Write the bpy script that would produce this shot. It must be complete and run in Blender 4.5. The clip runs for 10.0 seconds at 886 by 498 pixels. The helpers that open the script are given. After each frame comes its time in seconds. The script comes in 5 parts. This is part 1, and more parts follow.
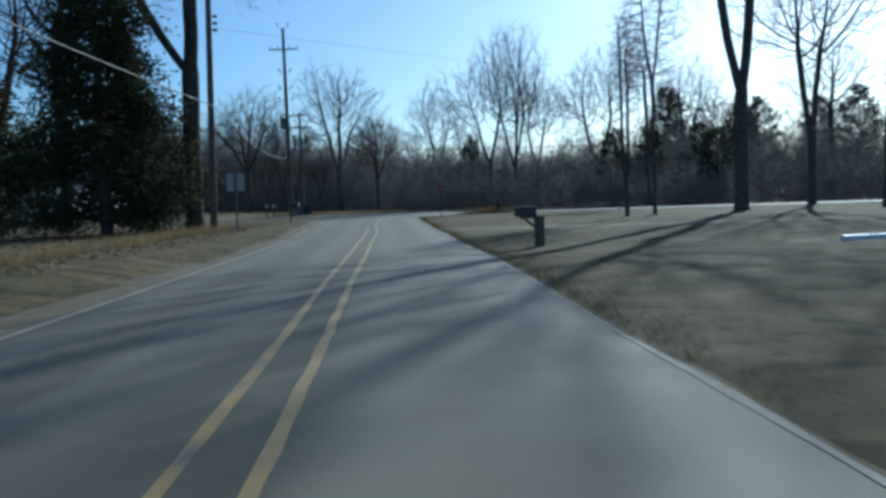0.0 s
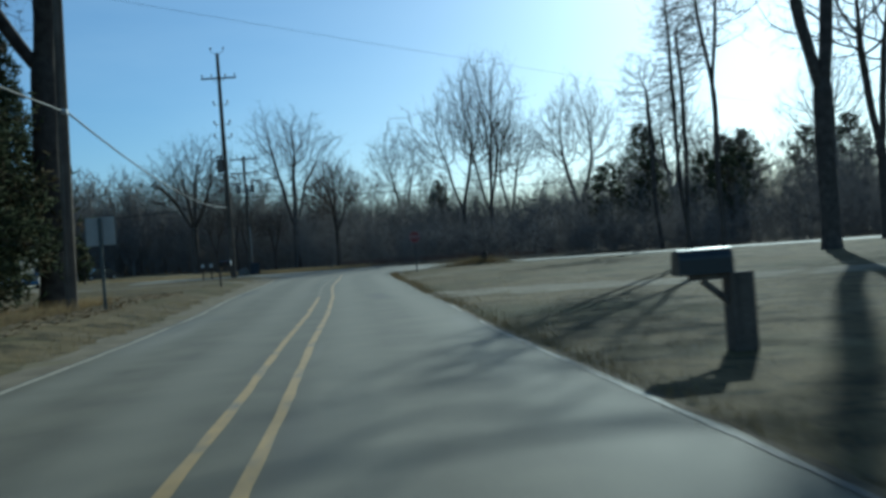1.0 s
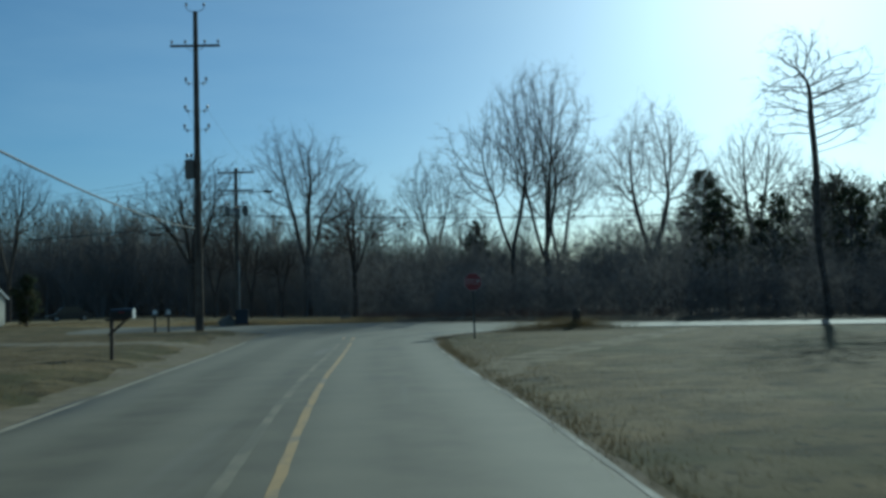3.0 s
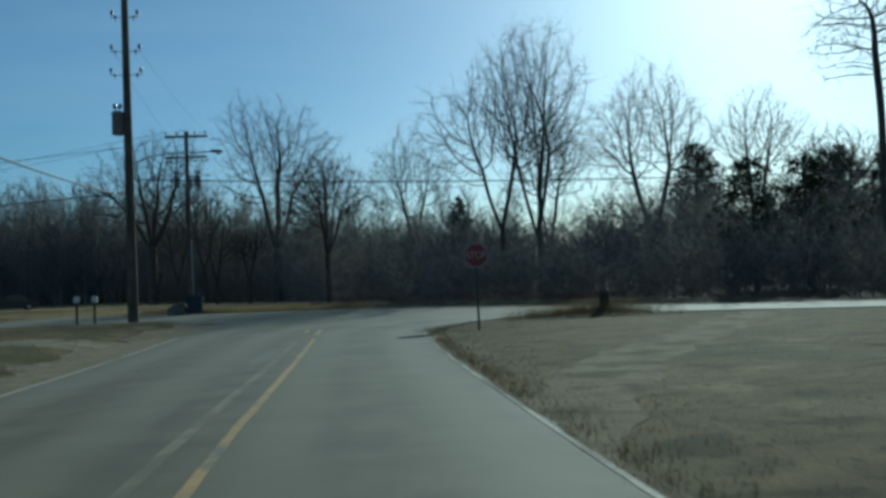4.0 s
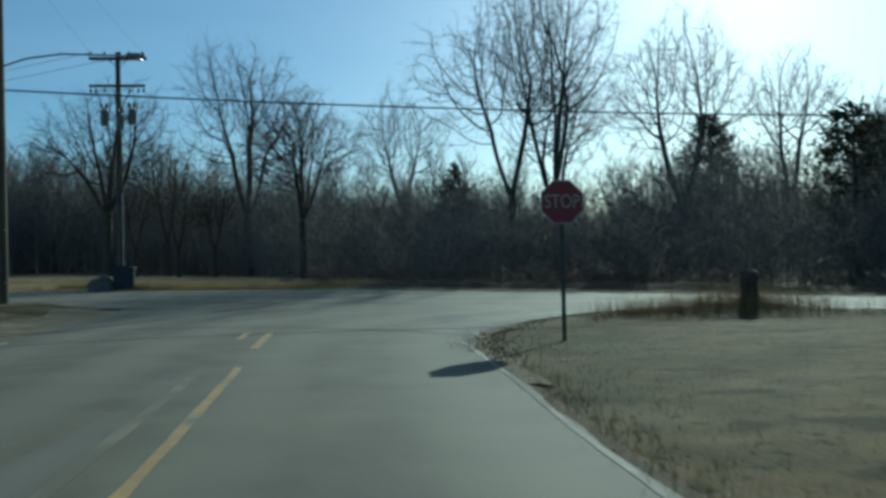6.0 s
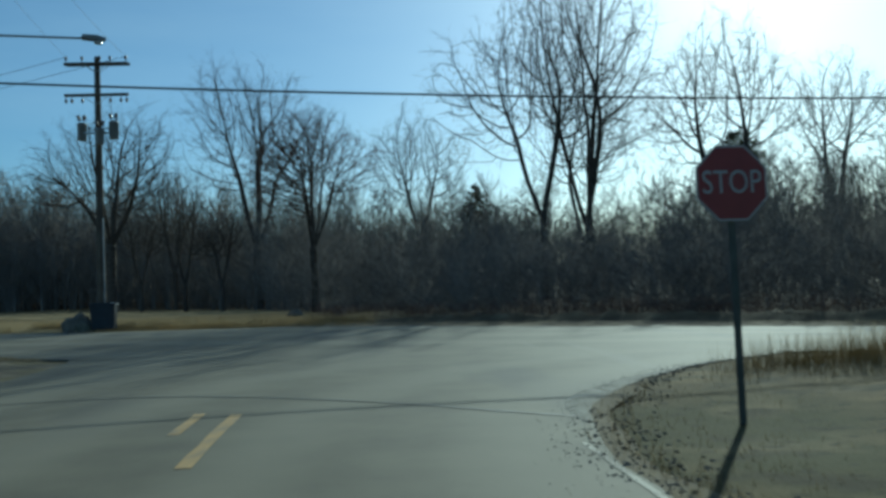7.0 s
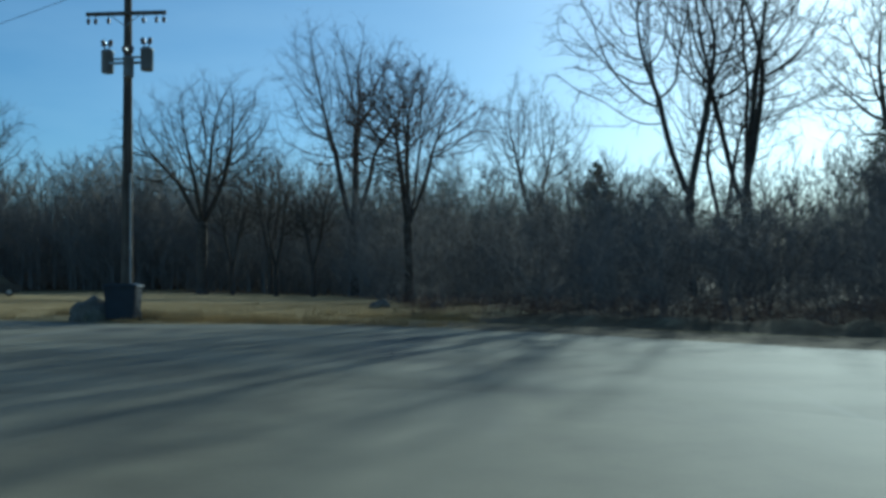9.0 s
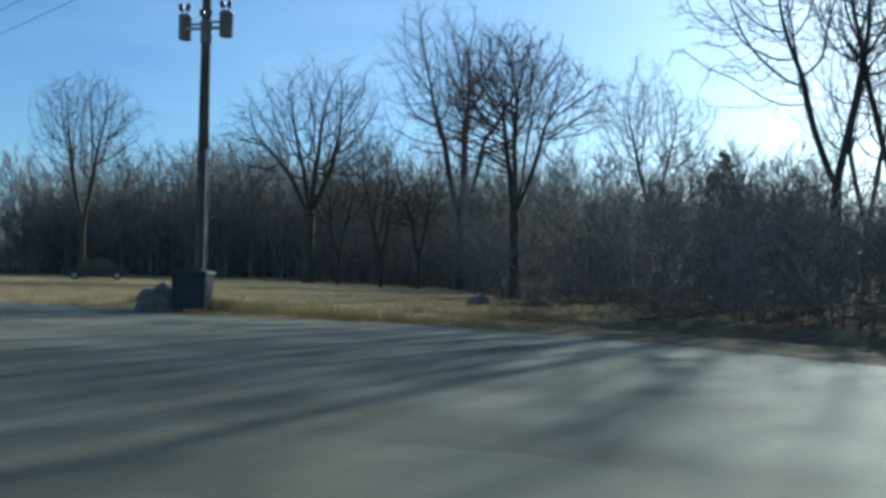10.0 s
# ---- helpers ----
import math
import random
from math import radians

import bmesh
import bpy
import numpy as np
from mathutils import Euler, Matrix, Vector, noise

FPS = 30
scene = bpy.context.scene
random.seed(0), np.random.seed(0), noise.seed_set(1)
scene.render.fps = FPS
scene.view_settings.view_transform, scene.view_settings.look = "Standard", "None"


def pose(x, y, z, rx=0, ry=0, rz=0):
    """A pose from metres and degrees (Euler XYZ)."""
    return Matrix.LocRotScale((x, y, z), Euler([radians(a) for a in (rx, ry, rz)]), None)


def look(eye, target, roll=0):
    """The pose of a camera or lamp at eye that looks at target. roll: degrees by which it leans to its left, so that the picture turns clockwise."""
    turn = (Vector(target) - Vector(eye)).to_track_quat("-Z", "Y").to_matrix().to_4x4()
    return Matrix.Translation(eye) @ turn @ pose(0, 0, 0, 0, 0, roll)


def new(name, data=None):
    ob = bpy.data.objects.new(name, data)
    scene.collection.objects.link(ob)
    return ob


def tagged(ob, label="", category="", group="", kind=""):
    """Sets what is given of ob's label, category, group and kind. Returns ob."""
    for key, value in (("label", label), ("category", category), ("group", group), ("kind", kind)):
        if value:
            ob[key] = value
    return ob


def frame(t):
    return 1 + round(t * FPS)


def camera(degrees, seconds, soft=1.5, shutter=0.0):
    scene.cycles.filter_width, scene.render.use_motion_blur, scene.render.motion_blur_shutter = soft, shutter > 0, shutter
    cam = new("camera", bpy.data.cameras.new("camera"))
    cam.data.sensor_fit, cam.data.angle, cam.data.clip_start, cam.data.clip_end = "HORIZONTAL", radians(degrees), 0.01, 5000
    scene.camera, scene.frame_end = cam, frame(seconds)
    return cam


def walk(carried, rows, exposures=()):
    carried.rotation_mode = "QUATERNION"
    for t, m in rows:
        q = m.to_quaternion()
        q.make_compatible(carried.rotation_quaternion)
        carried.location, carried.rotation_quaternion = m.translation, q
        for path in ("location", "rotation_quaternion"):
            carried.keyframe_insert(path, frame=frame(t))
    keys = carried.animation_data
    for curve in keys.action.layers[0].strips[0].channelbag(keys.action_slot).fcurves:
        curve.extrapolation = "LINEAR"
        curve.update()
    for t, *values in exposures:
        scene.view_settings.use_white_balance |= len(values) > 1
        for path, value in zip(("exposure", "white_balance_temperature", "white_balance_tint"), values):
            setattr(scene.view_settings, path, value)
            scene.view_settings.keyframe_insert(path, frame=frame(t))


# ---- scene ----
cam = camera(55.0, 10.0, 3.2, 0.25)
PATH = [
    (0, (1.488, -0.729, 1.083), (1.543, 1.267, 0.976), -2.3),
    (0.5, (1.315, 6.328, 1.055), (1.382, 8.326, 1.006), -3.9),
    (0.7, (1.216, 9.072, 1.06), (1.36, 11.067, 1.034), -4.3),
    (1, (1.064, 12.989, 1.073), (1.212, 14.984, 1.082), -4.4),
    (1.2, (0.986, 15.416, 1.075), (1.059, 17.414, 1.085), -3.4),
    (1.5, (0.915, 18.823, 1.079), (0.988, 20.821, 1.115), -2.3),
    (2, (0.858, 24.181, 1.147), (0.922, 26.18, 1.2), -0.8),
    (3.5, (0.251, 39.231, 1.376), (0.383, 41.221, 1.53), -2.7),
    (4, (0.291, 43.223, 1.282), (0.447, 45.215, 1.373), -2.6),
    (4.2, (0.269, 44.695, 1.267), (0.414, 46.69, 1.359), -2.2),
    (4.5, (0.186, 46.828, 1.263), (0.438, 48.81, 1.334), -0.9),
    (5, (0.086, 50.197, 1.261), (0.348, 52.179, 1.3), -2.0),
    (5.5, (0.085, 53.152, 1.24), (0.382, 55.129, 1.303), -1.6),
    (6, (-0.027, 56.006, 1.24), (0.171, 57.996, 1.277), -1.3),
    (6.2, (-0.077, 57.166, 1.253), (0.1, 59.156, 1.324), -0.6),
    (7.3, (-0.102, 63.75, 1.298), (0.048, 65.742, 1.403), -3.1),
    (7.5, (-0.162, 64.627, 1.261), (-0.015, 66.619, 1.36), -3.4),
    (8, (-0.056, 67.241, 1.186), (0.154, 69.23, 1.216), -4.9),
    (8.5, (-0.13, 70.03, 1.159), (0.032, 72.021, 1.244), -4.2),
    (8.7, (-0.123, 71.024, 1.21), (-0.118, 73.02, 1.335), -3.0),
    (9, (-0.111, 72.365, 1.305), (-0.199, 74.361, 1.392), -0.7),
    (9.5, (-0.134, 74.318, 1.292), (-0.396, 76.3, 1.354), 0.9),
    (10, (-0.097, 76.053, 1.343), (-0.447, 78.021, 1.414), 0.8),
]
EXPOSURES = [(0.0, 0.3, 4980, -5), (1.5, 0.00, 5170, -17), (2.2, -0.09, 5090, -19), (3.5, -0.19, 5190, -18), (5.5, -0.04, 5290, -19), (7.5, 0.13, 5290, -19),
             (8.0, 0.20, 5640, -16), (8.5, 0.23, 5580, -16), (9.0, 0.25, 5080, -16), (9.5, 0.52, 5230, -9), (10.0, 0.67, 5380, -7)]
walk(cam, [(t, look(eye, target, roll)) for t, eye, target, roll in PATH], EXPOSURES)
# world, sun
SUN_AZ, SUN_EL = radians(26.6), radians(24.3)      # azimuth from +y towards +x
world = bpy.data.worlds.new("sky")
scene.world = world
world.use_nodes = True
wn, wl = world.node_tree.nodes, world.node_tree.links
wn.clear()
sky = wn.new("ShaderNodeTexSky")
sky.sky_type = "NISHITA"
sky.sun_disc = False
sky.sun_elevation, sky.sun_rotation = SUN_EL, SUN_AZ
sky.air_density, sky.dust_density, sky.ozone_density = 1.0, 0.9, 4.6
bg = wn.new("ShaderNodeBackground")
bg.inputs["Strength"].default_value = 0.08
wout = wn.new("ShaderNodeOutputWorld")
wtc, wmap, cirrus, veil, wmix = (wn.new(k) for k in ("ShaderNodeTexCoord", "ShaderNodeMapping", "ShaderNodeTexNoise", "ShaderNodeMapRange", "ShaderNodeMix"))
wmap.inputs["Scale"].default_value = (1.2, 2.2, 5.5)
cirrus.inputs["Scale"].default_value, cirrus.inputs["Detail"].default_value, cirrus.inputs["Roughness"].default_value = 1.6, 6.0, 0.55
veil.inputs[1].default_value, veil.inputs[2].default_value, veil.inputs[4].default_value = 0.46, 0.8, 0.13
wmix.data_type = "RGBA"
wmix.inputs[7].default_value = (8.5, 9.2, 10.0, 1)
wl.new(wtc.outputs["Generated"], wmap.inputs["Vector"])
wl.new(wmap.outputs[0], cirrus.inputs["Vector"])
wl.new(cirrus.outputs["Fac"], veil.inputs[0])
wl.new(veil.outputs[0], wmix.inputs[0])
wl.new(sky.outputs["Color"], wmix.inputs[6])
wl.new(wmix.outputs[2], bg.inputs["Color"])
wl.new(bg.outputs["Background"], wout.inputs["Surface"])

sun = new("sun", bpy.data.lights.new("sun", "SUN"))
sun.data.energy, sun.data.angle, sun.data.color = 3.65, radians(0.53), (1.0, 0.93, 0.82)
sun_dir = Vector((math.sin(SUN_AZ) * math.cos(SUN_EL), math.cos(SUN_AZ) * math.cos(SUN_EL), math.sin(SUN_EL)))
sun.matrix_world = look(sun_dir * 100, (0, 0, 0))


# ---- materials ----
def material(name, base, dark, scale=6.0, rough=0.85, bump=0.2, fine=60.0, metal=0.0, spread=(0.35, 0.65), per_object=0.0, bump_distance=0.02):
    """Two colours mixed by coarse and fine noise, in metres of the object's own space."""
    m = bpy.data.materials.new(name)
    m.use_nodes = True
    n, l = m.node_tree.nodes, m.node_tree.links
    p = n["Principled BSDF"]
    p.inputs["Roughness"].default_value, p.inputs["Metallic"].default_value = rough, metal
    p.inputs["Specular IOR Level"].default_value = 0.08 if rough >= 0.9 else 0.3 if rough >= 0.72 else 0.5
    tc = n.new("ShaderNodeTexCoord")
    a, b = n.new("ShaderNodeTexNoise"), n.new("ShaderNodeTexNoise")
    a.inputs["Scale"].default_value, a.inputs["Detail"].default_value = scale, 5
    b.inputs["Scale"].default_value, b.inputs["Detail"].default_value = fine, 3
    l.new(tc.outputs["Object"], a.inputs["Vector"])
    l.new(tc.outputs["Object"], b.inputs["Vector"])
    add = n.new("ShaderNodeMix")
    add.inputs[0].default_value = 0.4
    l.new(a.outputs["Fac"], add.inputs[2])
    l.new(b.outputs["Fac"], add.inputs[3])
    ramp = n.new("ShaderNodeValToRGB")
    ramp.color_ramp.elements[0].position, ramp.color_ramp.elements[1].position = spread
    ramp.color_ramp.elements[0].color, ramp.color_ramp.elements[1].color = (*dark, 1), (*base, 1)
    l.new(add.outputs[0], ramp.inputs[0])
    colour = ramp.outputs[0]
    if per_object:
        info = n.new("ShaderNodeObjectInfo")
        hsv = n.new("ShaderNodeHueSaturation")
        span = n.new("ShaderNodeMapRange")
        span.inputs[3].default_value, span.inputs[4].default_value = 1 - per_object, 1 + per_object
        l.new(info.outputs["Random"], span.inputs[0])
        l.new(span.outputs[0], hsv.inputs["Value"])
        l.new(colour, hsv.inputs["Color"])
        colour = hsv.outputs[0]
    l.new(colour, p.inputs["Base Color"])
    if bump:
        bn = n.new("ShaderNodeBump")
        bn.inputs["Strength"].default_value, bn.inputs["Distance"].default_value = bump, bump_distance
        l.new(add.outputs[0], bn.inputs["Height"])
        l.new(bn.outputs[0], p.inputs["Normal"])
    return m


def layered(m, colour, scale, spread, stretch=(1, 1, 1), detail=4.0):
    """Lay one more patchy colour over a material made by material()."""
    n, l = m.node_tree.nodes, m.node_tree.links
    p = n["Principled BSDF"]
    old = p.inputs["Base Color"].links[0].from_socket
    tc, mp, t = n.new("ShaderNodeTexCoord"), n.new("ShaderNodeMapping"), n.new("ShaderNodeTexNoise")
    mp.inputs["Scale"].default_value = stretch
    t.inputs["Scale"].default_value, t.inputs["Detail"].default_value = scale, detail
    l.new(tc.outputs["Object"], mp.inputs["Vector"])
    l.new(mp.outputs[0], t.inputs["Vector"])
    r = n.new("ShaderNodeMapRange")
    r.inputs[1].default_value, r.inputs[2].default_value = spread
    l.new(t.outputs["Fac"], r.inputs[0])
    mix = n.new("ShaderNodeMix")
    mix.data_type = "RGBA"
    l.new(r.outputs[0], mix.inputs[0])
    l.new(old, mix.inputs[6])
    mix.inputs[7].default_value = (*colour, 1)
    l.new(mix.outputs[2], p.inputs["Base Color"])
    return m


ASPHALT = layered(layered(material("asphalt", (0.148, 0.129, 0.086), (0.09, 0.078, 0.052), 1.2, 0.8, 0.35, 90.0, bump_distance=0.01),
                          (0.054, 0.05, 0.044), 0.35, (0.56, 0.7), (1.0, 0.22, 1.0)), (0.18, 0.165, 0.138), 0.5, (0.6, 0.75), (1.6, 0.12, 1.0))
n_, l_ = ASPHALT.node_tree.nodes, ASPHALT.node_tree.links
# wheel tracks polished paler, two in each lane
lane, wave, turn_, keep, pale = (n_.new(k) for k in ("ShaderNodeAttribute", "ShaderNodeMath", "ShaderNodeMath", "ShaderNodeMapRange", "ShaderNodeMix"))
lane.attribute_name = "across"
wave.operation, turn_.operation = "MULTIPLY_ADD", "COSINE"
wave.inputs[1].default_value, wave.inputs[2].default_value = 2 * math.pi / 0.26, -2 * math.pi * 0.12 / 0.26
keep.inputs[1].default_value, keep.inputs[2].default_value, keep.inputs[4].default_value = -0.4, 1.0, 0.5
pale.data_type = "RGBA"
pale.inputs[7].default_value = (0.195, 0.174, 0.124, 1)
l_.new(lane.outputs["Fac"], wave.inputs[0])
l_.new(wave.outputs[0], turn_.inputs[0])
l_.new(turn_.outputs[0], keep.inputs[0])
l_.new(keep.outputs[0], pale.inputs[0])
l_.new(n_["Principled BSDF"].inputs["Base Color"].links[0].from_socket, pale.inputs[6])
l_.new(pale.outputs[2], n_["Principled BSDF"].inputs["Base Color"])
GRASS = layered(layered(material("dormant_grass", (0.185, 0.135, 0.066), (0.068, 0.051, 0.025), 1.3, 0.95, 0.5, 26.0, bump_distance=0.05),
                        (0.072, 0.064, 0.028), 0.2, (0.5, 0.62)), (0.215, 0.165, 0.09), 0.6, (0.56, 0.74))
layered(GRASS, (0.05, 0.04, 0.02), 0.9, (0.54, 0.64), (1.0, 1.6, 1.0), 9.0)
layered(GRASS, (0.175, 0.137, 0.08), 0.4, (0.56, 0.72), (1.0, 1.3, 1.0), 9.0)
layered(GRASS, (0.045, 0.037, 0.02), 5.0, (0.58, 0.66), detail=6.0)
STRAW_GROUND = layered(material("straw_ground", (0.30, 0.225, 0.11), (0.16, 0.12, 0.06), 1.4, 0.95, 0.6, 20.0, bump_distance=0.06), (0.40, 0.31, 0.17), 0.7, (0.55, 0.7))
WOOD_FLOOR = layered(material("woodland_floor", (0.12, 0.083, 0.05), (0.055, 0.04, 0.026), 1.6, 0.95, 0.6, 22.0, bump_distance=0.05), (0.17, 0.115, 0.065), 0.5, (0.56, 0.7))
DARK_LINE = material("dark_line_grey", (0.085, 0.078, 0.066), (0.05, 0.046, 0.04), 3.0, 0.7, 0.2, 40.0)
GRAVEL = layered(material("gravel", (0.25, 0.205, 0.14), (0.13, 0.106, 0.073), 2.2, 0.95, 0.8, 45.0, bump_distance=0.03), (0.17, 0.14, 0.08), 0.8, (0.52, 0.66))
DRIVE = layered(material("grassy_gravel", (0.28, 0.24, 0.175), (0.16, 0.132, 0.092), 1.8, 0.95, 0.7, 40.0, bump_distance=0.03), (0.12, 0.092, 0.045), 0.9, (0.52, 0.66))
DIRT = layered(material("bare_dirt", (0.155, 0.12, 0.075), (0.075, 0.056, 0.036), 1.8, 0.95, 0.6, 30.0, bump_distance=0.03), (0.2, 0.16, 0.10), 0.9, (0.55, 0.7))
TRODDEN = layered(material("trodden_lawn", (0.235, 0.19, 0.12), (0.13, 0.1, 0.06), 1.6, 0.95, 0.6, 32.0, bump_distance=0.03), (0.08, 0.065, 0.033), 1.1, (0.48, 0.6), detail=8.0)
BROKEN = layered(material("broken_asphalt", (0.4, 0.37, 0.31), (0.22, 0.2, 0.165), 3.0, 0.9, 0.8, 40.0, bump_distance=0.03), (0.09, 0.083, 0.07), 4.5, (0.55, 0.62), detail=8.0)
YELLOW = layered(material("worn_yellow_paint", (0.44, 0.275, 0.085), (0.31, 0.2, 0.07), 4.0, 0.6, 0.2, 60.0), (0.15, 0.13, 0.088), 2.6, (0.52, 0.7), (1, 0.6, 1), 7.0)
YELLOW_FAINT = layered(material("faded_yellow_paint", (0.24, 0.205, 0.135), (0.17, 0.145, 0.1), 4.0, 0.75, 0.2, 60.0), (0.138, 0.12, 0.082), 2.2, (0.38, 0.52), (1, 0.5, 1), 7.0)
WHITE_LINE = layered(material("worn_white_paint", (0.45, 0.415, 0.33), (0.32, 0.29, 0.23), 9.0, 0.75, 0.2, 60.0), (0.13, 0.115, 0.095), 1.1, (0.44, 0.55), (1, 0.4, 1), 7.0)
DUSTY_LINE = layered(material("dusty_white_paint", (0.40, 0.35, 0.26), (0.29, 0.255, 0.19), 7.0, 0.9, 0.2, 60.0), (0.15, 0.13, 0.098), 0.9, (0.54, 0.7), (1, 0.4, 1), 7.0)
for paint in (WHITE_LINE, DUSTY_LINE):
    paint.node_tree.nodes["Principled BSDF"].inputs["Specular IOR Level"].default_value = 0.15
BARK = material("grey_bark", (0.13, 0.11, 0.092), (0.055, 0.046, 0.04), 3.0, 0.95, 0.8, 25.0, bump_distance=0.04, per_object=0.2)
TWIG = material("twigs", (0.12, 0.1, 0.085), (0.07, 0.058, 0.05), 0.6, 0.95, 0.0, 9.0)
RED_TWIG = material("reddish_twigs", (0.15, 0.088, 0.068), (0.085, 0.052, 0.042), 0.6, 0.95, 0.0, 9.0)
BRUSH = material("brush_twigs", (0.235, 0.208, 0.182), (0.135, 0.12, 0.107), 0.25, 0.95, 0.0, 4.0)
NEEDLES = layered(material("evergreen_needles", (0.1, 0.115, 0.06), (0.05, 0.06, 0.032), 1.3, 0.95, 0.0, 12.0), (0.14, 0.1, 0.055), 0.9, (0.52, 0.7))
POLE_WOOD = layered(material("weathered_pole_wood", (0.19, 0.155, 0.12), (0.09, 0.072, 0.058), 1.5, 0.9, 0.5, 30.0), (0.07, 0.055, 0.045), 1.0, (0.5, 0.7), (8, 8, 0.3))
STEEL = material("galvanised_steel", (0.42, 0.43, 0.43), (0.28, 0.29, 0.29), 5.0, 0.45, 0.1, 40.0, metal=0.8)
CAN_GREY = material("grey_enamel", (0.24, 0.25, 0.25), (0.17, 0.175, 0.18), 3.0, 0.5, 0.05, 20.0)
PORCELAIN = material("brown_porcelain", (0.13, 0.08, 0.06), (0.08, 0.05, 0.04), 9.0, 0.25, 0.0)
CABLE = material("black_cable", (0.045, 0.045, 0.045), (0.03, 0.03, 0.03), 5.0, 0.6, 0.0)
PVC = material("grey_plastic_conduit", (0.55, 0.55, 0.53), (0.42, 0.42, 0.40), 2.0, 0.5, 0.05)
SIGN_RED = material("sign_red", (0.22, 0.026, 0.028), (0.17, 0.02, 0.022), 3.0, 0.4, 0.0)
SIGN_WHITE = material("sign_white", (0.4, 0.39, 0.38), (0.3, 0.29, 0.285), 3.0, 0.4, 0.0)
SIGN_BACK = material("bare_aluminium", (0.36, 0.34, 0.31), (0.26, 0.245, 0.22), 2.5, 0.6, 0.05, 30.0)
GREEN_POST = material("green_steel_post", (0.075, 0.085, 0.075), (0.04, 0.045, 0.04), 5.0, 0.6, 0.1)
DARK_BOX = material("black_painted_metal", (0.035, 0.036, 0.038), (0.02, 0.02, 0.021), 6.0, 0.35, 0.05)
WHITE_BOX = material("white_painted_metal", (0.72, 0.71, 0.68), (0.55, 0.54, 0.51), 6.0, 0.4, 0.05)
SIDING = material("cream_siding", (0.72, 0.68, 0.56), (0.60, 0.56, 0.46), 1.0, 0.7, 0.05, 20.0)
ROOFING = material("grey_shingles", (0.13, 0.125, 0.12), (0.075, 0.072, 0.07), 2.0, 0.9, 0.4, 25.0)
GLASS_DARK = material("window_glass", (0.03, 0.035, 0.04), (0.02, 0.022, 0.025), 2.0, 0.06, 0.0)
BLUE_PAINT = material("blue_car_paint", (0.06, 0.17, 0.34), (0.05, 0.14, 0.29), 1.0, 0.25, 0.0)
DARK_PAINT = material("dark_car_paint", (0.025, 0.026, 0.03), (0.018, 0.018, 0.02), 1.0, 0.25, 0.0)
RUBBER = material("tyre_rubber", (0.025, 0.025, 0.025), (0.015, 0.015, 0.015), 6.0, 0.85, 0.1)
BIN_BLUE = material("dark_blue_plastic", (0.022, 0.032, 0.05), (0.015, 0.02, 0.032), 4.0, 0.5, 0.05)
STONE = layered(material("field_stone", (0.25, 0.22, 0.18), (0.12, 0.105, 0.088), 2.5, 0.95, 0.8, 18.0, bump_distance=0.04), (0.10, 0.10, 0.07), 1.4, (0.55, 0.7))
LEAF_LITTER = material("dry_leaves", (0.33, 0.24, 0.14), (0.17, 0.11, 0.06), 0.8, 0.9, 0.0, 7.0)
STRAW = material("straw_blades", (0.56, 0.43, 0.23), (0.38, 0.29, 0.15), 0.5, 0.9, 0.0, 6.0)
DRY_BLADES = material("dry_grass_blades", (0.40, 0.30, 0.15), (0.24, 0.19, 0.085), 0.5, 0.9, 0.0, 6.0)
LENS = material("lamp_lens", (0.55, 0.55, 0.52), (0.45, 0.45, 0.43), 3.0, 0.2, 0.0)


# dry blades and needles let light through
for blade, share in ((DRY_BLADES, 0.5), (STRAW, 0.5), (NEEDLES, 0.35)):
    n_, l_ = blade.node_tree.nodes, blade.node_tree.links
    thin, both = n_.new("ShaderNodeBsdfTranslucent"), n_.new("ShaderNodeMixShader")
    l_.new(n_["Principled BSDF"].inputs["Base Color"].links[0].from_socket, thin.inputs["Color"])
    both.inputs[0].default_value = share
    l_.new(n_["Principled BSDF"].outputs[0], both.inputs[1])
    l_.new(thin.outputs[0], both.inputs[2])
    l_.new(both.outputs[0], n_["Material Output"].inputs["Surface"])


# ---- mesh helpers ----
def mesh_ob(name, verts, faces, mat, parent=None, label="", smooth=False):
    me = bpy.data.meshes.new(name)
    me.from_pydata([tuple(v) for v in verts], [], [tuple(f) for f in faces])
    me.materials.append(mat)
    if smooth:
        me.polygons.foreach_set("use_smooth", [True] * len(me.polygons))
    me.update()
    ob = new(name, me)
    ob.parent = parent
    return tagged(ob, label)


def array_ob(name, verts, faces, mat, parent=None, label="", smooth=True):
    """A mesh out of numpy arrays; faces is (n, 3) or (n, 4)."""
    me = bpy.data.meshes.new(name)
    k = faces.shape[1]
    me.vertices.add(len(verts))
    me.vertices.foreach_set("co", np.asarray(verts, np.float32).ravel())
    me.loops.add(faces.size)
    me.loops.foreach_set("vertex_index", faces.astype(np.int32).ravel())
    me.polygons.add(len(faces))
    me.polygons.foreach_set("loop_start", np.arange(0, faces.size, k, dtype=np.int32))
    me.polygons.foreach_set("use_smooth", np.full(len(faces), smooth))
    me.materials.append(mat)
    me.update(calc_edges=True)
    me.validate()
    ob = new(name, me)
    ob.parent = parent
    return tagged(ob, label)


def part(name, bm, mat, parent=None, label="", smooth=False):
    me = bpy.data.meshes.new(name)
    bm.to_mesh(me)
    bm.free()
    me.materials.append(mat)
    if smooth:
        me.polygons.foreach_set("use_smooth", [True] * len(me.polygons))
    ob = new(name, me)
    ob.parent = parent
    return tagged(ob, label)


def thing(name, m, label, category, group=""):
    ob = new(name)
    ob.matrix_basis = m
    ob.empty_display_size = 0.2
    return tagged(ob, label, category, group)


